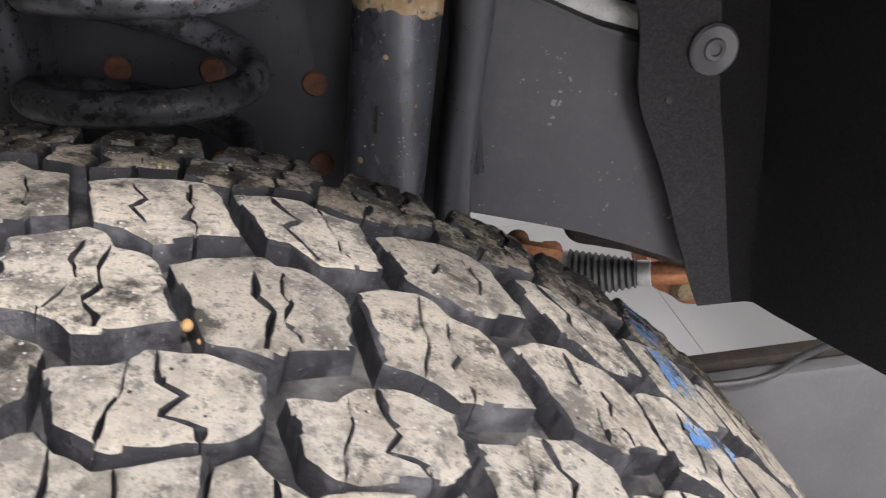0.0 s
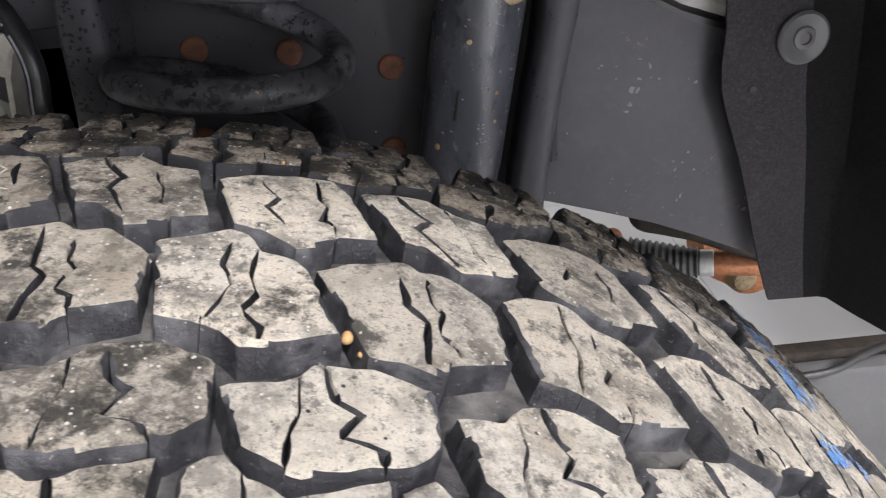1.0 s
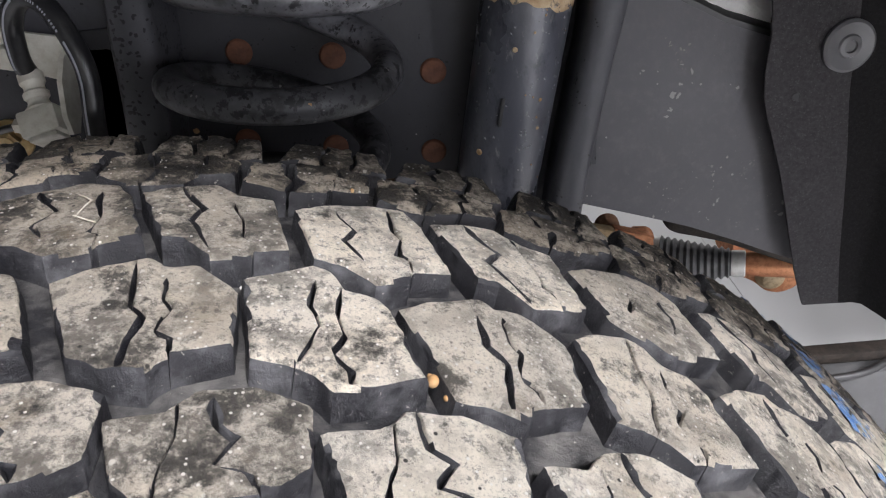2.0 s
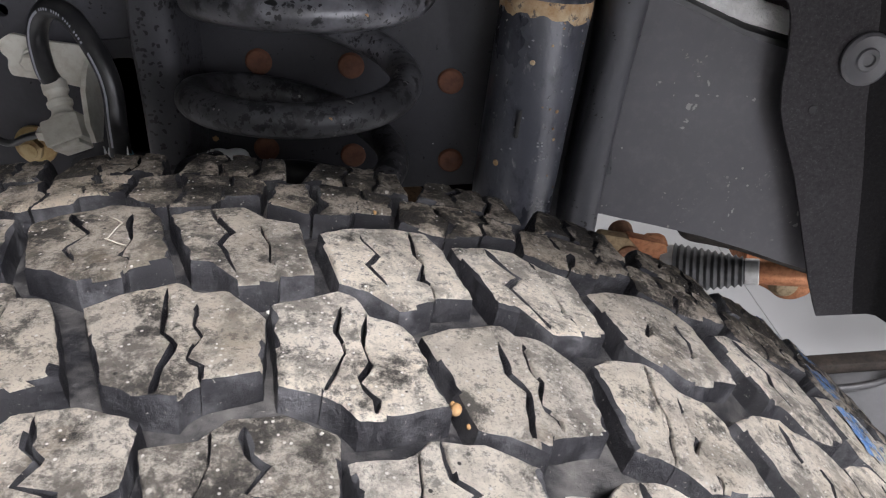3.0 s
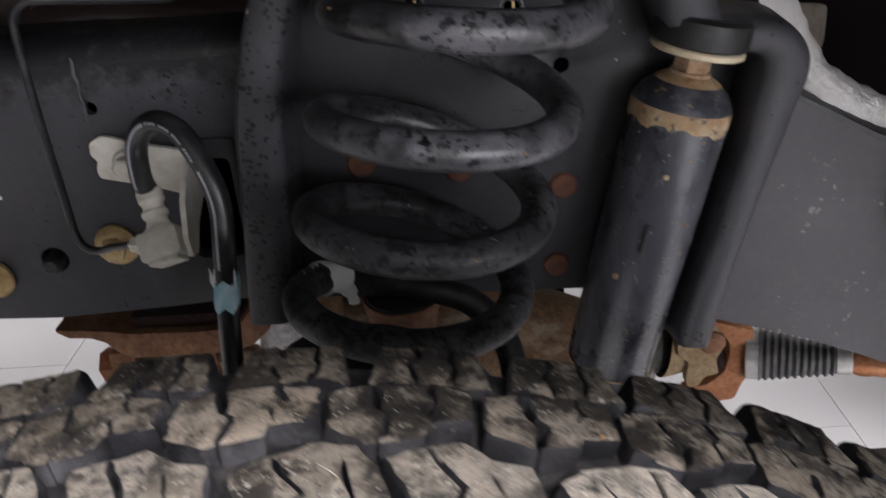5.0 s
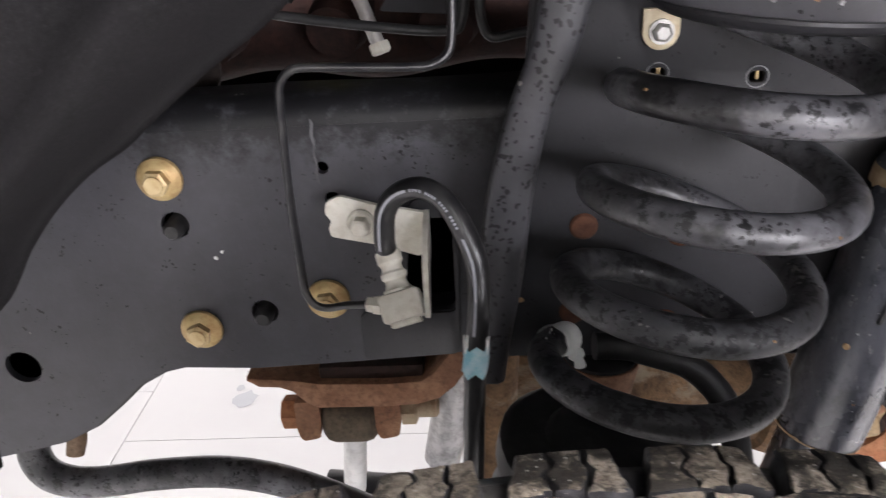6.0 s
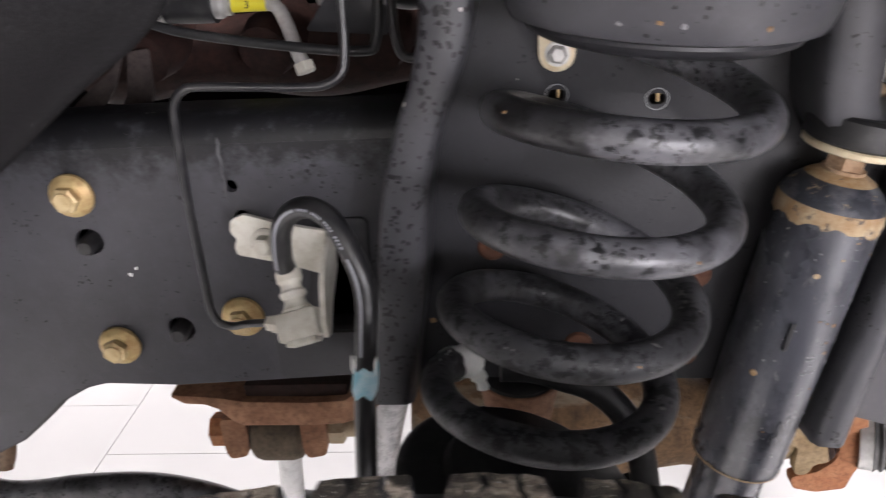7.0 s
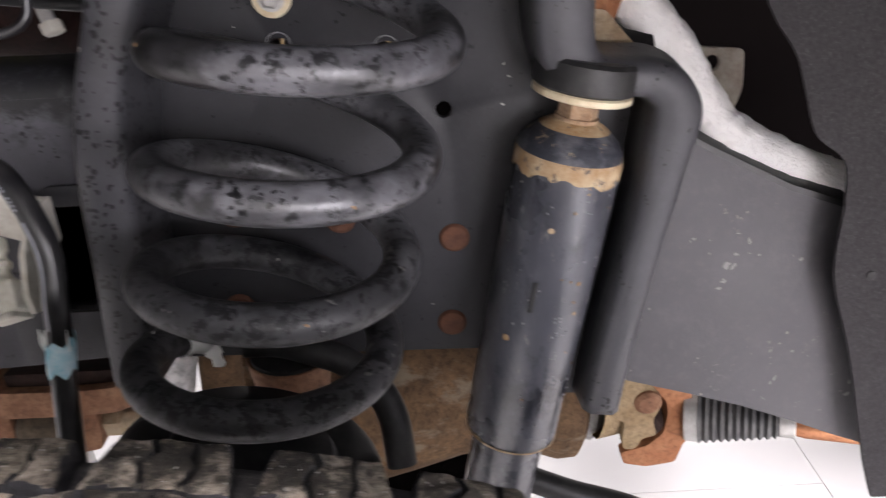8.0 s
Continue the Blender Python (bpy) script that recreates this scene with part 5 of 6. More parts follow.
# ---- splash plate, foil pipe ----
bm = bmesh.new()
plate(bm, rounded([(0.030, 0.6180), (0.054, 0.6110), (0.101, 0.5960), (0.138, 0.5835), (0.175, 0.5675), (0.207, 0.5520), (0.246, 0.535), (0.246, 0.66), (0.232, 0.728), (0.186, 0.7335), (0.150, 0.747), (0.092, 0.778), (0.030, 0.80)], 0.004), 0.603, 0.606, (), 0.0008, lambda x, z: 0.05 * max(0, x - 0.15) + 0.06 * max(0, z - 0.70))
tagged(finish("splash_plate", bm, PLATE_PAINT), "dark grey plastic splash plate beside the shock bracket", "splash plate")
bm = bmesh.new()
rows = []
for x, z in ((0.085, 0.783), (0.10, 0.7745), (0.15, 0.748), (0.186, 0.7345)):
    rows.append([(x, 0.604, z - 0.004), (x, 0.604, z), (x + 0.001, 0.610, z + 0.0035), (x + 0.002, 0.630, z + 0.005)])
loft(bm, rows, 0, 0.002)
tagged(finish("splash_plate_lip", bm, BLACK_PLASTIC), "black folded lip along the splash plate", "lip")
FP = thing("heat_shielded_pipe", (0.12, 0.62, 0.76), "pipe wrapped in crinkled silver foil", "pipe")
bm = bmesh.new()
path = spline([(0.032, 0.64, 0.94), (0.044, 0.630, 0.893), (0.054, 0.624, 0.859), (0.073, 0.622, 0.833), (0.092, 0.622, 0.803), (0.108, 0.622, 0.782), (0.131, 0.622, 0.767), (0.157, 0.624, 0.7535), (0.189, 0.628, 0.7385), (0.25, 0.635, 0.71)], 14)
rings = tube(bm, path, lambda t: 0.0150 - 0.0016 * t, 22)
for i, ring in enumerate(rings):
    for k, w in enumerate(ring):
        w.co += (w.co - path[i]).normalized() * (0.0018 * noise.noise(w.co * 90) + 0.0010 * noise.noise(w.co * 220))
wpart("foil_sleeve", bm, FOIL, FP, "", 25)
bm = bmesh.new()
plate(bm, rounded([(0.108, 0.770), (0.145, 0.762), (0.152, 0.785), (0.150, 0.812), (0.108, 0.816)], 0.004), 0.70, 0.704, [circle(0.128, 0.803, 0.006, 14)], 0.0006)
tagged(finish("bay_bracket", bm, zinc("dull_bracket_plating", (0.30, 0.27, 0.23), (0.16, 0.115, 0.09), 0.7, 0.0)), "dull pale bracket with a hole in the bay", "bracket")
bm = bmesh.new()
for c, r in (((0.018, 0.605, 0.872), 0.013), ((0.022, 0.61, 0.856), 0.011), ((0.034, 0.615, 0.862), 0.009)):
    lathe(bm, [(0, -0.012), (r * 0.7, -0.012), (r, -0.008), (r, 0.008), (r * 0.7, 0.012), (0, 0.012)], c, (0.4, 0.2, 1), 16)
tagged(finish("weld_lug", bm, RUST_ORANGE), "orange rusty weld lugs behind the shock bracket", "lug")

# ---- wheel arch liners ----
LR = thing("rear_arch_liner", (0.25, 0.4, 0.5), "black felted wheel arch liner with a push clip", "arch liner")
edge = spline([(0.095, 0.590, 0.99), (0.106, 0.590, 0.90), (0.1151, 0.589, 0.858), (0.1346, 0.588, 0.828), (0.1504, 0.588, 0.786), (0.170, 0.588, 0.768), (0.1745, 0.587, 0.7397), (0.1755, 0.587, 0.695), (0.1950, 0.587, 0.6370), (0.2180, 0.587, 0.555), (0.2325, 0.587, 0.511)], 6)
n = len(edge)
rows = []
for i, q in enumerate(edge):
    f = i / (n - 1)
    fold = Vector((0.2476 + 0.030 * f + (0.02 if f < 0.1 else 0), 0.585, q.z + (0.0 if f < 0.9 else 0.0)))
    j = 0.0008 * noise.noise(Vector((q.z * 160, 0, 0)))
    row = [q + Vector((j, 0, 0)), q.lerp(fold, 0.3), q.lerp(fold, 0.65), q.lerp(fold, 0.92), fold + Vector((0.004, -0.004, 0)), fold + Vector((0.012, -0.03, 0))]
    low = max(0, (f - 0.55) / 0.45)
    row += [fold + Vector((0.03 + 0.06 * low, -0.12, -0.03 * low)), fold + Vector((0.08 + 0.14 * low, -0.30, -0.09 * low)), fold + Vector((0.11 + 0.20 * low, -0.48, -0.13 * low))]
    rows.append(row)
bm = bmesh.new()
loft(bm, rows, 0, 0.003)
# Flat panel gets the lit felt, faces past the fold the darker one.
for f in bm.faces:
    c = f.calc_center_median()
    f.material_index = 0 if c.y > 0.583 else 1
wpart("liner_sheet", bm, [FELT_LIT, FELT], LR, "felted black sheet with a folded edge", 50)
bm = bmesh.new()
lathe(bm, [(0.0185, 0.001), (0.0185, -0.0015), (0.0165, -0.003), (0.0125, -0.0024), (0.0085, -0.0016), (0.0075, -0.0032), (0.0045, -0.0036), (0.0040, -0.0020), (0, -0.0020)], (0.2281, 0.5815, 0.7274), (-0.05, 1, 0), 36)
wpart("push_clip", bm, CLIP_GREY, LR, "grey round plastic push clip")
bm = bmesh.new()
lathe(bm, [(0.0035, 0.0), (0.003, -0.0015), (0, -0.001)], (0.198, 0.5845, 0.693), (0, 1, 0), 12)
wpart("stud", bm, INK, LR, "small black stud")

LL = thing("front_arch_liner", (-0.55, 0.4, 0.7), "black felted wheel arch liner with a rolled bulge", "arch liner")
edge = spline([(x, 0.500, z) for x, z in ((-0.322, 0.985), (-0.334, 0.932), (-0.352, 0.911), (-0.384, 0.890), (-0.413, 0.869), (-0.434, 0.853), (-0.456, 0.840), (-0.479, 0.821), (-0.499, 0.799), (-0.520, 0.770), (-0.546, 0.749))], 6)
bulge = spline([(-0.377, 0.44, 0.985), (-0.385, 0.435, 0.932), (-0.402, 0.43, 0.910), (-0.430, 0.43, 0.881), (-0.457, 0.43, 0.858), (-0.478, 0.43, 0.839), (-0.499, 0.43, 0.816), (-0.510, 0.43, 0.800), (-0.517, 0.44, 0.785), (-0.530, 0.45, 0.763), (-0.548, 0.47, 0.752)], 6)
rows = []
for i, (q, b) in enumerate(zip(edge, bulge)):
    j = 0.0012 * noise.noise(Vector((i * 0.9, 3, 0)))
    m1 = q.lerp(b, 0.5) + Vector((0.003, -0.006, 0.004))
    rows.append([q + Vector((0.004, 0.004, -0.002)), q + Vector((j, 0, j)), q.lerp(b, 0.25) + Vector((0.002, -0.004, 0.003)), m1, q.lerp(b, 0.8) + Vector((0.002, -0.004, 0.003)), b, b + Vector((-0.010, 0.014, 0.004)), b + Vector((-0.035, 0.012, 0.012)),
                 b + Vector((-0.085, -0.06, 0.03)), b + Vector((-0.14, -0.22, 0.04)), b + Vector((-0.16, -0.42, 0.03))])
bm = bmesh.new()
loft(bm, rows, 0, 0.003)
wpart("liner_sheet", bm, FELT, LL, "felted black sheet with a rolled bulge", 180)
bm = bmesh.new()
loft(bm, [[(-0.600, 0.45, 0.775), (-0.568, 0.475, 0.765), (-0.545, 0.497, 0.7500)], [(-0.60, 0.45, 0.74), (-0.572, 0.475, 0.73), (-0.5470, 0.497, 0.7245)], [(-0.61, 0.46, 0.70), (-0.58, 0.48, 0.69), (-0.548, 0.497, 0.688)], [(-0.61, 0.47, 0.665), (-0.58, 0.48, 0.66), (-0.5530, 0.497, 0.654)], [(-0.60, 0.48, 0.646), (-0.58, 0.488, 0.643), (-0.569, 0.494, 0.6405)]], 0, 0.003)
wpart("liner_tongue", bm, FELT, LL, "lower tongue of the liner", 50)

# unseen roof added over the tyre: closes the wheel well, shades far tread
bm = bmesh.new()
rows = []
for k in range(13):
    a = radians(-62 + k * 9.5)
    x, z = -0.197 + 0.66 * math.sin(a), 0.385 + 0.66 * math.cos(a)
    rows.append([(x, 0.122, z - 0.008), (x, 0.126, z + 0.02), (x, 0.35, z + 0.01), (x, 0.62, z)])
loft(bm, rows, 0, 0.003)
tagged(finish("unseen_arch_roof", bm, FELT, angle=50), "unseen black felted roof added to close and shade the wheel arch", "arch liner")

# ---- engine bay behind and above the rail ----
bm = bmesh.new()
# Unseen closing walls, near-black in place of the bay's shade.
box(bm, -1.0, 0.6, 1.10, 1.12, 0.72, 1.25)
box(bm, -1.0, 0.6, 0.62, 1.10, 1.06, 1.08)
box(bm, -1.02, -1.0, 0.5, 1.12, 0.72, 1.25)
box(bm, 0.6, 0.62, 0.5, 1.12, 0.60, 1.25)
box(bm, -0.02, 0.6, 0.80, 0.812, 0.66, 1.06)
# Unseen slab added to keep ceiling light off the floor at right.
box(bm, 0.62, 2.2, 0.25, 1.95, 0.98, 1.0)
tagged(finish("dark_bay_closure", bm, DARK), "near-black closing walls of the bay and an unseen shading slab", "engine bay", kind="structure")
MANI = thing("exhaust_manifold", (-0.33, 0.80, 0.86), "dark red-brown rusty exhaust manifold behind the rail", "exhaust manifold")
bm = bmesh.new()
rings = tube(bm, spline([(-0.54, 0.83, 0.838), (-0.45, 0.82, 0.846), (-0.35, 0.82, 0.842), (-0.25, 0.82, 0.846), (-0.14, 0.83, 0.842)], 8), lambda t: 0.036 + 0.004 * math.sin(14 * t), 16)
wpart("collector", bm, MANIFOLD_RUST, MANI, "", 60)
for x in (-0.46, -0.36, -0.27):
    bm = bmesh.new()
    lathe(bm, [(0, -0.03), (0.022, -0.03), (0.026, -0.01), (0.024, 0.03), (0, 0.03)], (x, 0.785, 0.862), (0.2, 1, 0.3), 16)
    wpart("port", bm, MANIFOLD_RUST, MANI)
AC = thing("coolant_line", (-0.33, 0.72, 0.87), "dull aluminium coolant line with a yellow label", "pipe")
bm = bmesh.new()
tube(bm, spline([(-0.388, 0.727, 0.8955), (-0.370, 0.727, 0.8952), (-0.352, 0.729, 0.8945), (-0.342, 0.727, 0.891), (-0.3355, 0.722, 0.880), (-0.3285, 0.715, 0.862), (-0.3245, 0.712, 0.852)], 8), 0.0052, 14)
wpart("aluminium_tube", bm, ALU, AC, "", 60)
bm = bmesh.new()
tube(bm, [(-0.3755, 0.7265, 0.8950), (-0.362, 0.728, 0.8949), (-0.350, 0.729, 0.8944)], 0.0060, 16, 0, False)
label_ob = wpart("yellow_sleeve", bm, YELLOW, AC, "yellow label sleeve reading 3", 60)
bm = bmesh.new()
lathe(bm, [(0.0105, 0), (0.0105, 0.005), (0.0085, 0.0075), (0.0085, 0.012), (0, 0.012)], (-0.388, 0.727, 0.8955), (1, 0, 0), 20)
wpart("collar", bm, STEEL, AC, "bright crimp collar")
bm = bmesh.new()
hex_prism(bm, (-0.3245, 0.712, 0.853), (0.3, -0.25, -0.9), 0.014, 0.008)
wpart("union_nut", bm, CREAM, AC, "pale union nut")
fc = bpy.data.curves.new("label_digit", "FONT")
fc.body, fc.size, fc.align_x, fc.align_y, fc.extrude = "3", 0.0075, "CENTER", "CENTER", 0.0001
tmp = bpy.data.objects.new("tmp", fc)
me = bpy.data.meshes.new_from_object(tmp)
bpy.data.objects.remove(tmp)
me.materials.append(INK)
digit = new("label_digit", me)
digit.matrix_basis = Matrix.Translation((-0.363, 0.7212, 0.8945)) @ Euler((radians(88), radians(2), 0)).to_matrix().to_4x4()
under(digit, AC)
bm = bmesh.new()
tube(bm, spline([(-0.320, 0.76, 0.93), (-0.316, 0.75, 0.905), (-0.308, 0.745, 0.888)], 6), 0.0055, 12)
tagged(finish("coolant_pipe", bm, ALU, angle=60), "short dull aluminium pipe in the engine bay", "pipe")
CAN = thing("coolant_hose", (-0.42, 0.73, 0.895), "black rubber hose with bright crimped end", "hose")
bm = bmesh.new()
tube(bm, spline([(-0.48, 0.74, 0.90), (-0.44, 0.732, 0.897), (-0.405, 0.728, 0.8955), (-0.388, 0.727, 0.8955)], 6), 0.0135, 16)
wpart("hose_tube", bm, BLACK_RUBBER, CAN, "", 60)
bm = bmesh.new()
lathe(bm, [(0.0142, -0.004), (0.0142, 0.004)], (-0.428, 0.7295, 0.8963), (1, -0.1, -0.03), 20)
wpart("clamp", bm, STEEL, CAN, "bright hose clamp")


def bay_tube(name, pts, r, mat, label, cat):
    b = bmesh.new()
    tube(b, spline(pts, 7), r, 10)
    return tagged(finish(name, b, mat, angle=60), label, cat)


bay_tube("wiring_loom", [(-0.43, 0.685, 0.893), (-0.40, 0.68, 0.884), (-0.34, 0.675, 0.874), (-0.275, 0.67, 0.867), (-0.262, 0.668, 0.875), (-0.258, 0.668, 0.91), (-0.256, 0.668, 0.97)], 0.0035, BLACK_RUBBER, "black taped wiring loom along the bay", "wiring")
bay_tube("rubber_cable", [(-0.254, 0.668, 0.97), (-0.250, 0.668, 0.90), (-0.249, 0.668, 0.876), (-0.243, 0.668, 0.862), (-0.225, 0.665, 0.864), (-0.19, 0.66, 0.870)], 0.0032, BLACK_RUBBER, "black rubber cable behind the strut", "cable")
bay_tube("corrugated_hose", [(-0.30, 0.71, 0.955), (-0.27, 0.70, 0.915), (-0.24, 0.70, 0.90), (-0.20, 0.70, 0.91)], 0.012, BLACK_PLASTIC, "black corrugated hose in the engine bay", "hose")
bm = bmesh.new()
plate(bm, rounded([(-0.325, 0.872), (-0.262, 0.866), (-0.262, 0.90), (-0.295, 0.912)], 0.004), 0.735, 0.739, (), 0.0006)
tagged(finish("bay_plate", bm, FRAME_PAINT), "dark triangular plate in the engine bay", "plate")
SHIELD = rusty("dull_shield_steel", (0.032, 0.025, 0.023), (0.07, 0.054, 0.05))
for shape in ([(-0.534, 0.812), (-0.506, 0.812), (-0.486, 0.833), (-0.473, 0.861), (-0.486, 0.848), (-0.513, 0.829)], [(-0.489, 0.812), (-0.477, 0.828), (-0.469, 0.862), (-0.452, 0.864), (-0.455, 0.829), (-0.461, 0.812)]):
    bm = bmesh.new()
    plate(bm, rounded(shape, 0.003), 0.74, 0.743, (), 0.0005)
    tagged(finish("heat_shield_scrap", bm, SHIELD), "dull brown torn heat shield in the bay", "heat shield")

# ---- rusty axle parts below the rail ----
CAB = thing("control_arm_bracket", (-0.35, 0.62, 0.60), "brown rusty control arm bracket under the rail", "bracket")
bm = bmesh.new()
prof = [(-0.437, 0.6450), (-0.428, 0.6385), (-0.412, 0.6375), (-0.402, 0.633), (-0.3925, 0.6215), (-0.384, 0.617), (-0.33, 0.6165), (-0.305, 0.618), (-0.288, 0.6235), (-0.276, 0.634), (-0.262, 0.655), (-0.262, 0.669), (-0.276, 0.668), (-0.292, 0.647), (-0.302, 0.640), (-0.33, 0.6385), (-0.38, 0.6400), (-0.40, 0.644), (-0.437, 0.6475)]
plate(bm, prof, 0.592, 0.650, (), 0.002)
wpart("bracket_plate", bm, RUST, CAB)
bm = bmesh.new()
box(bm, -0.382, -0.300, 0.600, 0.66, 0.636, 0.650, 0.002)
wpart("spacer", bm, RUST_DARK, CAB)
for x0, x1, tag in ((-0.405, -0.385, ""), (-0.3415, -0.321, "")):
    bm = bmesh.new()
    plate(bm, rounded([(x0, 0.620), (x1, 0.620), (x1, 0.600), (x1 - 0.002, 0.584), (x0 + 0.003, 0.581), (x0, 0.59)], 0.004), 0.596, 0.634, (), 0.002)
    wpart("lug", bm, RUST, CAB)
bm = bmesh.new()
hex_prism(bm, (-0.405, 0.613, 0.5985), (-1, 0, 0), 0.024, 0.014, 0)
wpart("bolt_head", bm, RUST_ORANGE, CAB, "orange rusty bolt head")
bm = bmesh.new()
hex_prism(bm, (-0.321, 0.613, 0.5995), (1, 0, 0), 0.024, 0.013, 0, 0, 0.002)
lathe(bm, [(0.0085, 0), (0.0085, 0.028), (0.006, 0.030), (0, 0.030)], (-0.321, 0.613, 0.5995), (1, 0, 0), 16)
wpart("nut", bm, zinc("stained_nut_plating", (0.34, 0.27, 0.18), (0.20, 0.11, 0.06), 0.6, 0.2), CAB, "stained pale nut on a threaded end")
BUSH = thing("control_arm_bushing", (-0.362, 0.613, 0.598), "dark worn rubber bushing in a rusty sleeve", "bushing")
bm = bmesh.new()
lathe(bm, [(0, -0.0215), (0.017, -0.0215), (0.0215, -0.018), (0.0235, -0.012), (0.0235, 0.012), (0.0215, 0.018), (0.017, 0.0215), (0, 0.0215)], (-0.363, 0.613, 0.5955), (1, 0, 0), 28)
wpart("rubber_core", bm, rusty("dirty_bushing_rubber", (0.05, 0.038, 0.026), (0.13, 0.10, 0.07)), BUSH)
bm = bmesh.new()
tube(bm, [(-0.363, 0.620, 0.585), (-0.369, 0.64, 0.545), (-0.380, 0.66, 0.47)], 0.0105, 16)
LINK = tagged(finish("link_rod", bm, zinc("bright_galvanised", (0.74, 0.74, 0.73), (0.48, 0.48, 0.47), 0.35, 0.2), angle=60), "pale galvanised stabiliser link rod", "rod")
for root in (CAB, BUSH, LINK):
    root.location += Vector((-0.003, 0.030, -0.026))
bm = bmesh.new()
path = spline([(-0.600, 0.640, 0.600), (-0.6165, 0.625, 0.585), (-0.620, 0.612, 0.566), (-0.611, 0.605, 0.549), (-0.590, 0.602, 0.541), (-0.560, 0.602, 0.5405), (-0.520, 0.602, 0.546), (-0.470, 0.602, 0.5475), (-0.430, 0.602, 0.540), (-0.39, 0.602, 0.523), (-0.33, 0.60, 0.49), (-0.25, 0.59, 0.45)], 8)
tube(bm, path, 0.0125, 18)
tagged(finish("stabiliser_bar", bm, SPRING_PAINT, angle=60), "black speckled stabiliser bar curving below the rail", "stabiliser bar")
bm = bmesh.new()
tube(bm, spline([(-0.592, 0.625, 0.590), (-0.585, 0.618, 0.575), (-0.5875, 0.612, 0.560)], 6), lambda t: 0.009 - 0.002 * t, 12)
tagged(finish("rusty_lug", bm, rusty("pale_rust", (0.22, 0.14, 0.09), (0.34, 0.25, 0.18)), angle=60), "pale rusty lug under the rail", "lug")
bm = bmesh.new()
tube(bm, spline([(-0.2655, 0.655, 0.635), (-0.274, 0.655, 0.60), (-0.284, 0.66, 0.56), (-0.296, 0.665, 0.50)], 6), lambda t: 0.017 - 0.001 * t, 20)
tagged(finish("brake_dust_tube", bm, zinc("milky_sleeve", (0.52, 0.52, 0.52), (0.15, 0.15, 0.15), 0.3, 0.1), angle=60), "milky grey sleeve behind the brake hose", "sleeve")
bm = bmesh.new()
tube(bm, [(-0.2405, 0.672, 0.64), (-0.2455, 0.672, 0.56), (-0.251, 0.675, 0.46)], 0.0165, 14)
tagged(finish("brown_arm", bm, AXLE_RUST, angle=60), "brown rusty arm behind the brake hose", "arm")
AXLE = thing("axle_tube", (0.0, 0.76, 0.48), "stained rusty axle tube with a flanged end", "axle")
bm = bmesh.new()
adir = Vector((1, 0.0, -0.15)).normalized()
a0 = Vector((-0.26, 0.800, 0.4975))
lathe(bm, [(0, 0), (0.082, 0), (0.084, 0.14), (0.076, 0.163), (0.058, 0.210), (0.0450, 0.263), (0.044, 0.285), (0.0, 0.285)], a0, adir, 40)
lathe(bm, [(0.043, 0.282), (0.052, 0.286), (0.056, 0.305), (0.053, 0.322), (0.042, 0.328), (0.0, 0.328)], a0, adir, 36)
wpart("tube", bm, AXLE_RUST, AXLE)
bm = bmesh.new()
lathe(bm, [(0.0, 0.328), (0.034, 0.328), (0.036, 0.338), (0.028, 0.346), (0, 0.346)], a0, adir, 24)
wpart("seal", bm, GREY_TUBE, AXLE, "dull grey seal")
UJ = thing("universal_joint", (0.12, 0.745, 0.47), "orange rusty universal joint yoke", "universal joint")
j0 = Vector((0.105, 0.768, 0.4730))
jd = Vector((1, 0.0, -0.14)).normalized()
bm = bmesh.new()
plate(bm, rounded([(0.0835, 0.516), (0.1102, 0.5094), (0.1201, 0.4965), (0.1218, 0.484), (0.1162, 0.4718), (0.1203, 0.4555), (0.1078, 0.4532), (0.103, 0.4424), (0.0924, 0.4425), (0.0909, 0.4543), (0.0924, 0.4702), (0.0817, 0.4773), (0.080, 0.4992)], 0.004), 0.741, 0.753, (), 0.002)
lathe(bm, [(0.030, -0.03), (0.026, -0.016), (0.022, -0.006), (0, -0.006)], j0 + Vector((0, 0.004, -0.008)), jd, 20)
wpart("inner_yoke", bm, rusty("tan_rust", (0.20, 0.13, 0.065), (0.33, 0.25, 0.15)), UJ, "tan rusty inner yoke")
bm = bmesh.new()
plate(bm, rounded([(0.1102, 0.5094), (0.1247, 0.5047), (0.1476, 0.4977), (0.1519, 0.4534), (0.1443, 0.4409), (0.1396, 0.4234), (0.1147, 0.4197), (0.0942, 0.4245), (0.0916, 0.4366), (0.1136, 0.4417), (0.1266, 0.4538), (0.1309, 0.4695), (0.1278, 0.4867), (0.119, 0.4978)], 0.004), 0.745, 0.758, (), 0.003)
lathe(bm, [(0, 0.022), (0.024, 0.024), (0.028, 0.030), (0.0285, 0.040), (0.027, 0.044), (0, 0.044)], j0, jd, 26)
wpart("outer_yoke", bm, RUST_ORANGE, UJ, "orange rusty outer yoke")
bm = bmesh.new()
lathe(bm, [(0, -0.032), (0.008, -0.032), (0.0115, -0.029), (0.0118, 0.02), (0, 0.02)], (0.1120, 0.768, 0.4930), (0.05, 1, 0.1), 18)
wpart("cross_trunnion", bm, RUST, UJ)
bm = bmesh.new()
lathe(bm, [(0, -0.03), (0.010, -0.03), (0.012, -0.026), (0.012, 0.01), (0, 0.01)], (0.122, 0.772, 0.4640), (0.3, 1, 0.0), 16)
wpart("bearing_cap", bm, RUST_DARK, UJ, "dark rusty bearing cap")
UJ.scale = (1.10, 1.0, 1.12)
UJ.location += Vector((0.004, -0.004, -0.004))
AXLE.location += Vector((0.0, 0.0, -0.005))
STOP = thing("bump_stop", (-0.172, 0.607, 0.63), "black rubber bump stop in a rusty cup", "bump stop")
bm = bmesh.new()
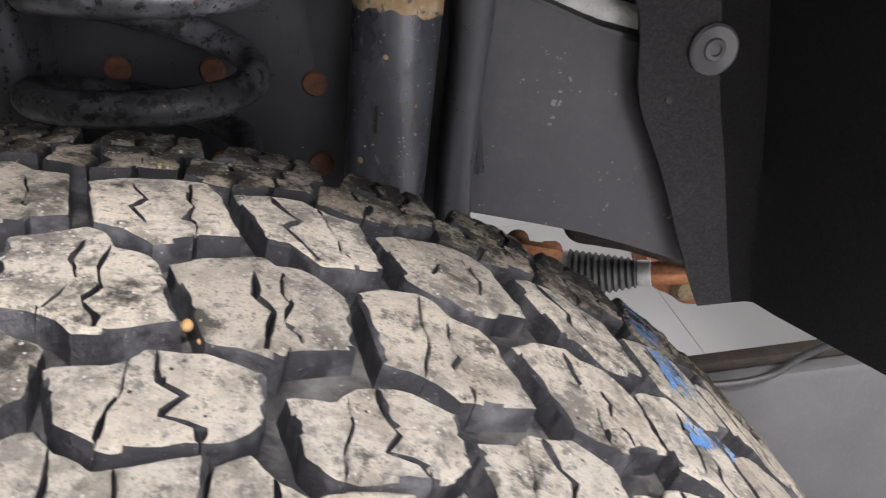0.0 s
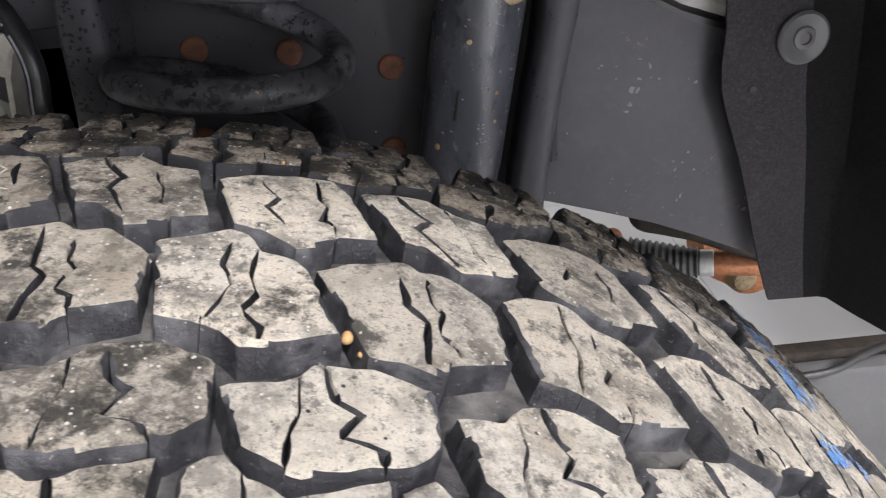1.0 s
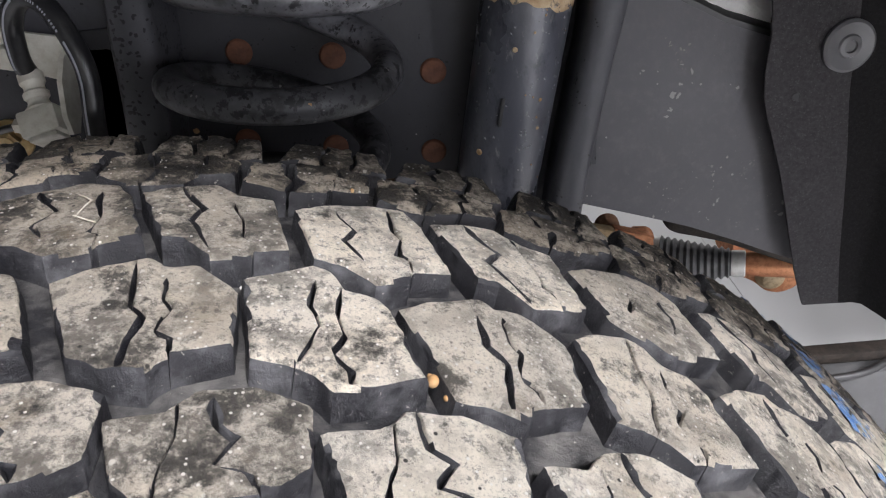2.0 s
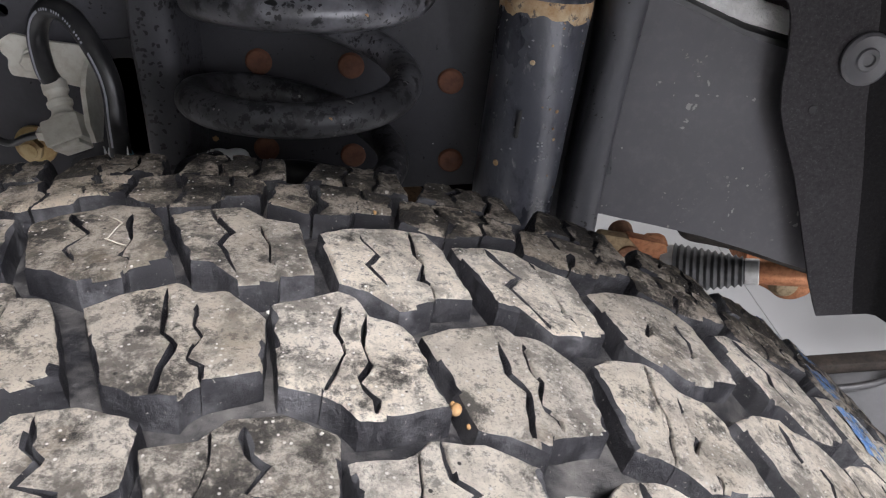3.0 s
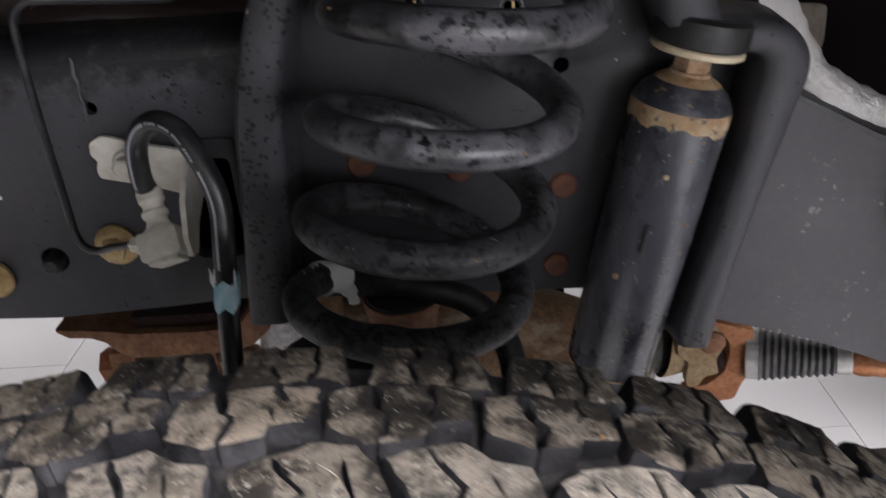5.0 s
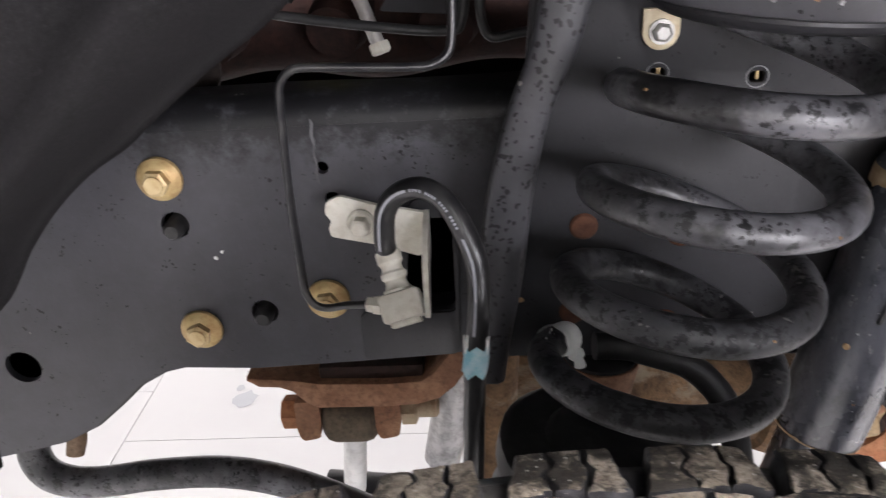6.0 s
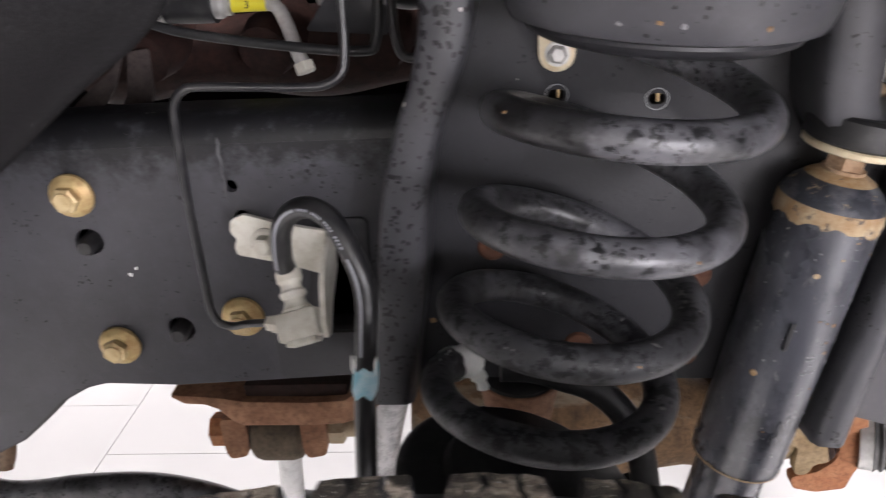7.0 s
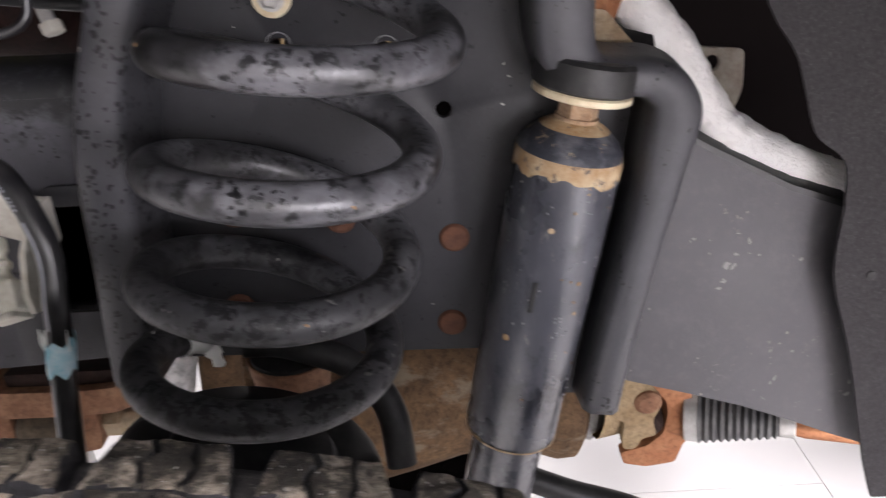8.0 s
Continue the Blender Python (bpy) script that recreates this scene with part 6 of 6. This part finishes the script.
lathe(bm, [(0, 0.0035), (0.021, 0.0025), (0.0262, 0.0002), (0.0268, -0.0015), (0.0262, -0.005), (0, -0.005)], (-0.172, 0.607, 0.647), (0.02, -0.03, 1), 30)
wpart("rubber_pad", bm, BLACK_RUBBER, STOP)
bm = bmesh.new()
lathe(bm, [(0.0255, -0.004), (0.0270, -0.0018), (0.0284, -0.0012), (0.0290, -0.0025), (0.0245, -0.03), (0.0215, -0.05), (0.0215, -0.15), (0, -0.15)], (-0.172, 0.607, 0.647), (0.02, -0.03, 1), 30)
wpart("cup", bm, RUST, STOP, "brown rusty cup")
BD = Vector((0.927, -0.371, 0.095)).normalized()
B0 = Vector((0.1625, 0.748, 0.464)) - BD * 0.049
BOOT = thing("axle_boot", (0.19, 0.725, 0.46), "black ribbed rubber axle boot with steel clamp", "boot")
bm = bmesh.new()
prof = [(0.0, 0.042)]
nrib = 10
for k in range(nrib * 6 + 1):
    f = k / (nrib * 6)
    prof.append((0.0258 - 0.0112 * f + 0.0014 * math.cos(2 * math.pi * nrib * f), 0.053 + 0.066 * f))
prof += [(0.0130, 0.120), (0.0120, 0.127), (0, 0.127)]
lathe(bm, prof, B0, BD, 32)
wpart("bellows", bm, BOOT_RUBBER, BOOT, "", 60)
bm = bmesh.new()
lathe(bm, [(0.0245, 0.040), (0.0258, 0.041), (0.0258, 0.054), (0.0245, 0.055)], B0, BD, 32)
wpart("clamp", bm, STEEL, BOOT, "bright steel clamp band")
bm = bmesh.new()
lathe(bm, [(0.0122, 0.121), (0.0135, 0.122), (0.0135, 0.134), (0.0122, 0.135)], B0, BD, 24)
wpart("small_clamp", bm, STEEL, BOOT, "small bright clamp band")
bm = bmesh.new()
lathe(bm, [(0, 0.126), (0.0110, 0.132), (0.0115, 0.138), (0.0125, 0.143), (0.0128, 0.188), (0.0110, 0.195), (0.010, 0.197), (0.010, 0.36), (0, 0.36)], B0, BD, 22)
tagged(finish("drive_shaft", bm, RUST_ORANGE, angle=50), "orange-brown rusty drive shaft beyond the boot", "drive shaft")

bay_tube("brake_line_sleeve", [(0.154, 0.700, 0.560), (0.156, 0.692, 0.541), (0.179, 0.69, 0.533), (0.207, 0.69, 0.524), (0.230, 0.69, 0.514), (0.27, 0.69, 0.496), (0.34, 0.69, 0.466)], 0.0085, SLEEVE, "dark brown grimy sleeve above the axle boot", "sleeve")
KNUCKLE = thing("steering_knuckle", (0.33, 0.85, 0.37), "tan and orange rusty steering knuckle behind the shaft", "steering knuckle")
bm = bmesh.new()
plate(bm, rounded([(0.285, 0.470), (0.285, 0.390), (0.297, 0.374), (0.316, 0.364), (0.333, 0.348), (0.352, 0.344), (0.372, 0.352), (0.380, 0.47)], 0.008), 0.845, 0.900, (), 0.006)
wpart("body", bm, RUST_ORANGE, KNUCKLE)
bm = bmesh.new()
lathe(bm, [(0, -0.012), (0.013, -0.012), (0.017, -0.006), (0.019, 0.002), (0, 0.002)], (0.335, 0.845, 0.372), (0, 1, 0), 20)
wpart("boss", bm, rusty("tan_boss_rust", (0.24, 0.17, 0.09), (0.42, 0.33, 0.21)), KNUCKLE, "tan rusty round boss")
bm = bmesh.new()
box(bm, 0.312, 0.372, 0.690, 0.86, 0.462, 0.482, 0.004)
wpart("steering_arm", bm, RUST_DARK, KNUCKLE, "dark rusty arm reaching to the shaft")

bm = bmesh.new()
tube(bm, spline([(-0.42, 0.72, 0.40), (-0.25, 0.715, 0.385), (-0.08, 0.71, 0.375), (0.03, 0.71, 0.36)], 6), 0.030, 18)
tagged(finish("lower_control_arm", bm, FRAME_PAINT, angle=60), "black painted lower control arm under the axle", "control arm")

# ---- lower cross beam, cable ----
bm = bmesh.new()
box(bm, 0.20, 1.30, 0.665, 0.70, 0.10, 0.362, 0.012)
XB = finish("cross_beam", bm, BEAM_PAINT)
tagged(XB, "dark grey steel cross beam low behind the wheel", "cross beam")
bm = bmesh.new()
box(bm, 0.21, 1.30, 0.680, 0.70, 0.3635, 0.376, 0.003)
tagged(finish("rusty_beam_edge", bm, SLEEVE), "dark rusty edge on top of the cross beam", "beam edge")
bay_tube("sagging_cable", [(0.20, 0.66, 0.378), (0.26, 0.658, 0.370), (0.31, 0.656, 0.366), (0.35, 0.654, 0.372), (0.38, 0.652, 0.392), (0.42, 0.64, 0.42)], 0.0040, CABLE_GREY, "thin dark grey cable sagging along the cross beam", "cable")
bm = bmesh.new()
tube(bm, spline([(-0.02, 0.60, 0.535), (0.02, 0.60, 0.515), (0.07, 0.605, 0.49), (0.12, 0.61, 0.45)], 6), 0.0095, 12)
tagged(finish("lower_hose", bm, BLACK_RUBBER, angle=60), "black rubber hose below the shock absorber", "hose")

# ---- dirt in the tread ----
bm = bmesh.new()
rng = random.Random(4)


def tyre_world(theta, s, h):
    return TYRE.matrix_basis @ on_tyre(theta, s, h)


for theta, s, h, r in ((18.86, -0.0573, -0.0017, 0.0017), (19.39, -0.0603, -0.0035, 0.0009), (18.84, -0.0530, -0.004, 0.0008), (15.55, 0.0342, -0.0010, 0.0010)):
    b = bmesh.new()
    bmesh.ops.create_icosphere(b, subdivisions=2, radius=r)
    for v_ in b.verts:
        v_.co *= 1 + 0.25 * noise.noise(v_.co * 400 + Vector((theta, s, h)))
    ob = finish("pebble", b, PEBBLE, angle=60)
    ob.location = tyre_world(theta, s, h)
    tagged(ob, "small ochre pebble stuck in the tyre tread", "pebble", "pebbles in the tread")

for theta, s_, h, r in ((11.91, -0.0200, -0.0090, 0.0016), (11.55, -0.0250, -0.0090, 0.0014)):
    b = bmesh.new()
    lathe(b, [(0, 0.0003), (r * 0.7, 0.0003), (r, 0.0), (0, -0.0002)], (0, 0, 0), (math.sin(radians(theta)), 0, math.cos(radians(theta))), 12)
    ob = finish("paint_dot", b, DOT_WHITE)
    ob.location = tyre_world(theta, s_, h + 0.0003)
    tagged(ob, "tiny white paint dot in the tyre groove", "paint dot", "paint dots on the tyre")
for k, (t0, s0, t1, s1) in enumerate(((4.49, 0.0139, 5.21, 0.0094), (5.21, 0.0093, 4.95, -0.0004), (4.93, -0.0004, 5.85, -0.0030))):
    b = bmesh.new()
    tube(b, [tyre_world(t0 + (t1 - t0) * f, s0 + (s1 - s0) * f, 0.0007 + 0.0005 * math.sin(3 * f + k)) for f in (0, 0.33, 0.66, 1)], 0.00024, 6)
    tagged(finish("straw_stalk", b, STRAW), "thin dry straw stalk lying on the tread", "straw", "straw on the tread")

# ---- blue marking paint on the shoulder blocks ----
def in_row(row, theta, s):
    """Whether a place on the tyre lies well inside a block of the row."""
    n = max(i for i, begin in enumerate(STARTS[row]) if begin <= theta)
    low, high = SHAPES[row][0]
    k = (theta - STARTS[row][n] - low[0][0]) / (low[-1][0] - low[0][0])
    return 0.08 < k < 0.92 and chain(low, k)[1] + 0.002 < s < chain(high, k)[1] - 0.002


rng = random.Random(21)
marks = bmesh.new()
n = tries = 0
while n < 300 and tries < 9000:
    tries += 1
    row = rng.choice("AABBCCD")
    s = rng.uniform(*{"A": (0.050, 0.072), "B": (0.026, 0.048), "C": (-0.008, 0.020), "D": (-0.040, -0.026)}[row])
    theta = 41.9 + abs(rng.gauss(0.0, 1.3)) * rng.choice((-0.5, 1)) + 0.4 * math.sin(s * 170)
    if noise.noise(Vector((theta * 0.5, s * 130, 4.0))) < rng.uniform(-0.45, 0.25) or not in_row(row, theta, s):
        continue
    n += 1
    w, l = rng.uniform(0.0006, 0.0024), rng.uniform(0.05, 0.20)
    pts = [on_tyre(theta + l * math.cos(a) * rng.uniform(0.6, 1.2), s + w * math.sin(a) * rng.uniform(0.5, 1.3) + 0.0012 * l * math.cos(a), 0.0006) for a in (2 * math.pi * k / 7 for k in range(7))]
    marks.faces.new([marks.verts.new(p) for p in pts])
ob = part("marking_paint", marks, BLUE_CHALK, TYRE, "worn streaks of blue marking paint on the shoulder")
tagged(ob, kind="stuff")

# Black box added to stand for the darkness behind the axle.
SHADE_BOX = thing("added_shade_box", (-0.09, 0.92, 0.45), "unseen black box added for the darkness behind the axle", "sump")
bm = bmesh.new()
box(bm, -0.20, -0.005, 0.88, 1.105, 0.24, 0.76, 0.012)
wpart("shade_box_body", bm, DARK, SHADE_BOX)
bm = bmesh.new()
box(bm, -0.206, 0.001, 0.872, 1.055, 0.60, 0.612, 0.003)
wpart("shade_box_rim", bm, BLACK_PLASTIC, SHADE_BOX)

# ---- floor tiles ----
me = bpy.data.meshes.new("tile")
bm = bmesh.new()
box(bm, -0.3993, 0.3993, -0.3993, 0.3993, -0.006, 0.0, 0.0006)
bm.to_mesh(me)
bm.free()
me.materials.append(TILE)
for i in range(-6, 6):
    for j in range(-6, 7):
        ob = new("tile", me)
        ob.location = (0.185 + 0.8 * i, 0.805 - 0.17 * i + 0.8 * j, -0.066)
        ob.parent = FLOOR

for k, (x, y, r) in enumerate(((-0.792, 1.506, 0.021), (-0.808, 1.500, 0.010), (-0.812, 1.546, 0.008))):
    rng = random.Random(x)
    b = bmesh.new()
    rim = [b.verts.new((x + 1.3 * r * math.cos(a) * rng.uniform(0.75, 1.2), y + 1.5 * r * math.sin(a) * rng.uniform(0.75, 1.2), -0.0652 + 0.0003 * k)) for a in (2 * math.pi * j / 14 for j in range(14))]
    b.faces.new(rim)
    tagged(finish("floor_stain", b, STAIN), "grey smudge of dirt on the white floor", "stain", "stains on the floor")
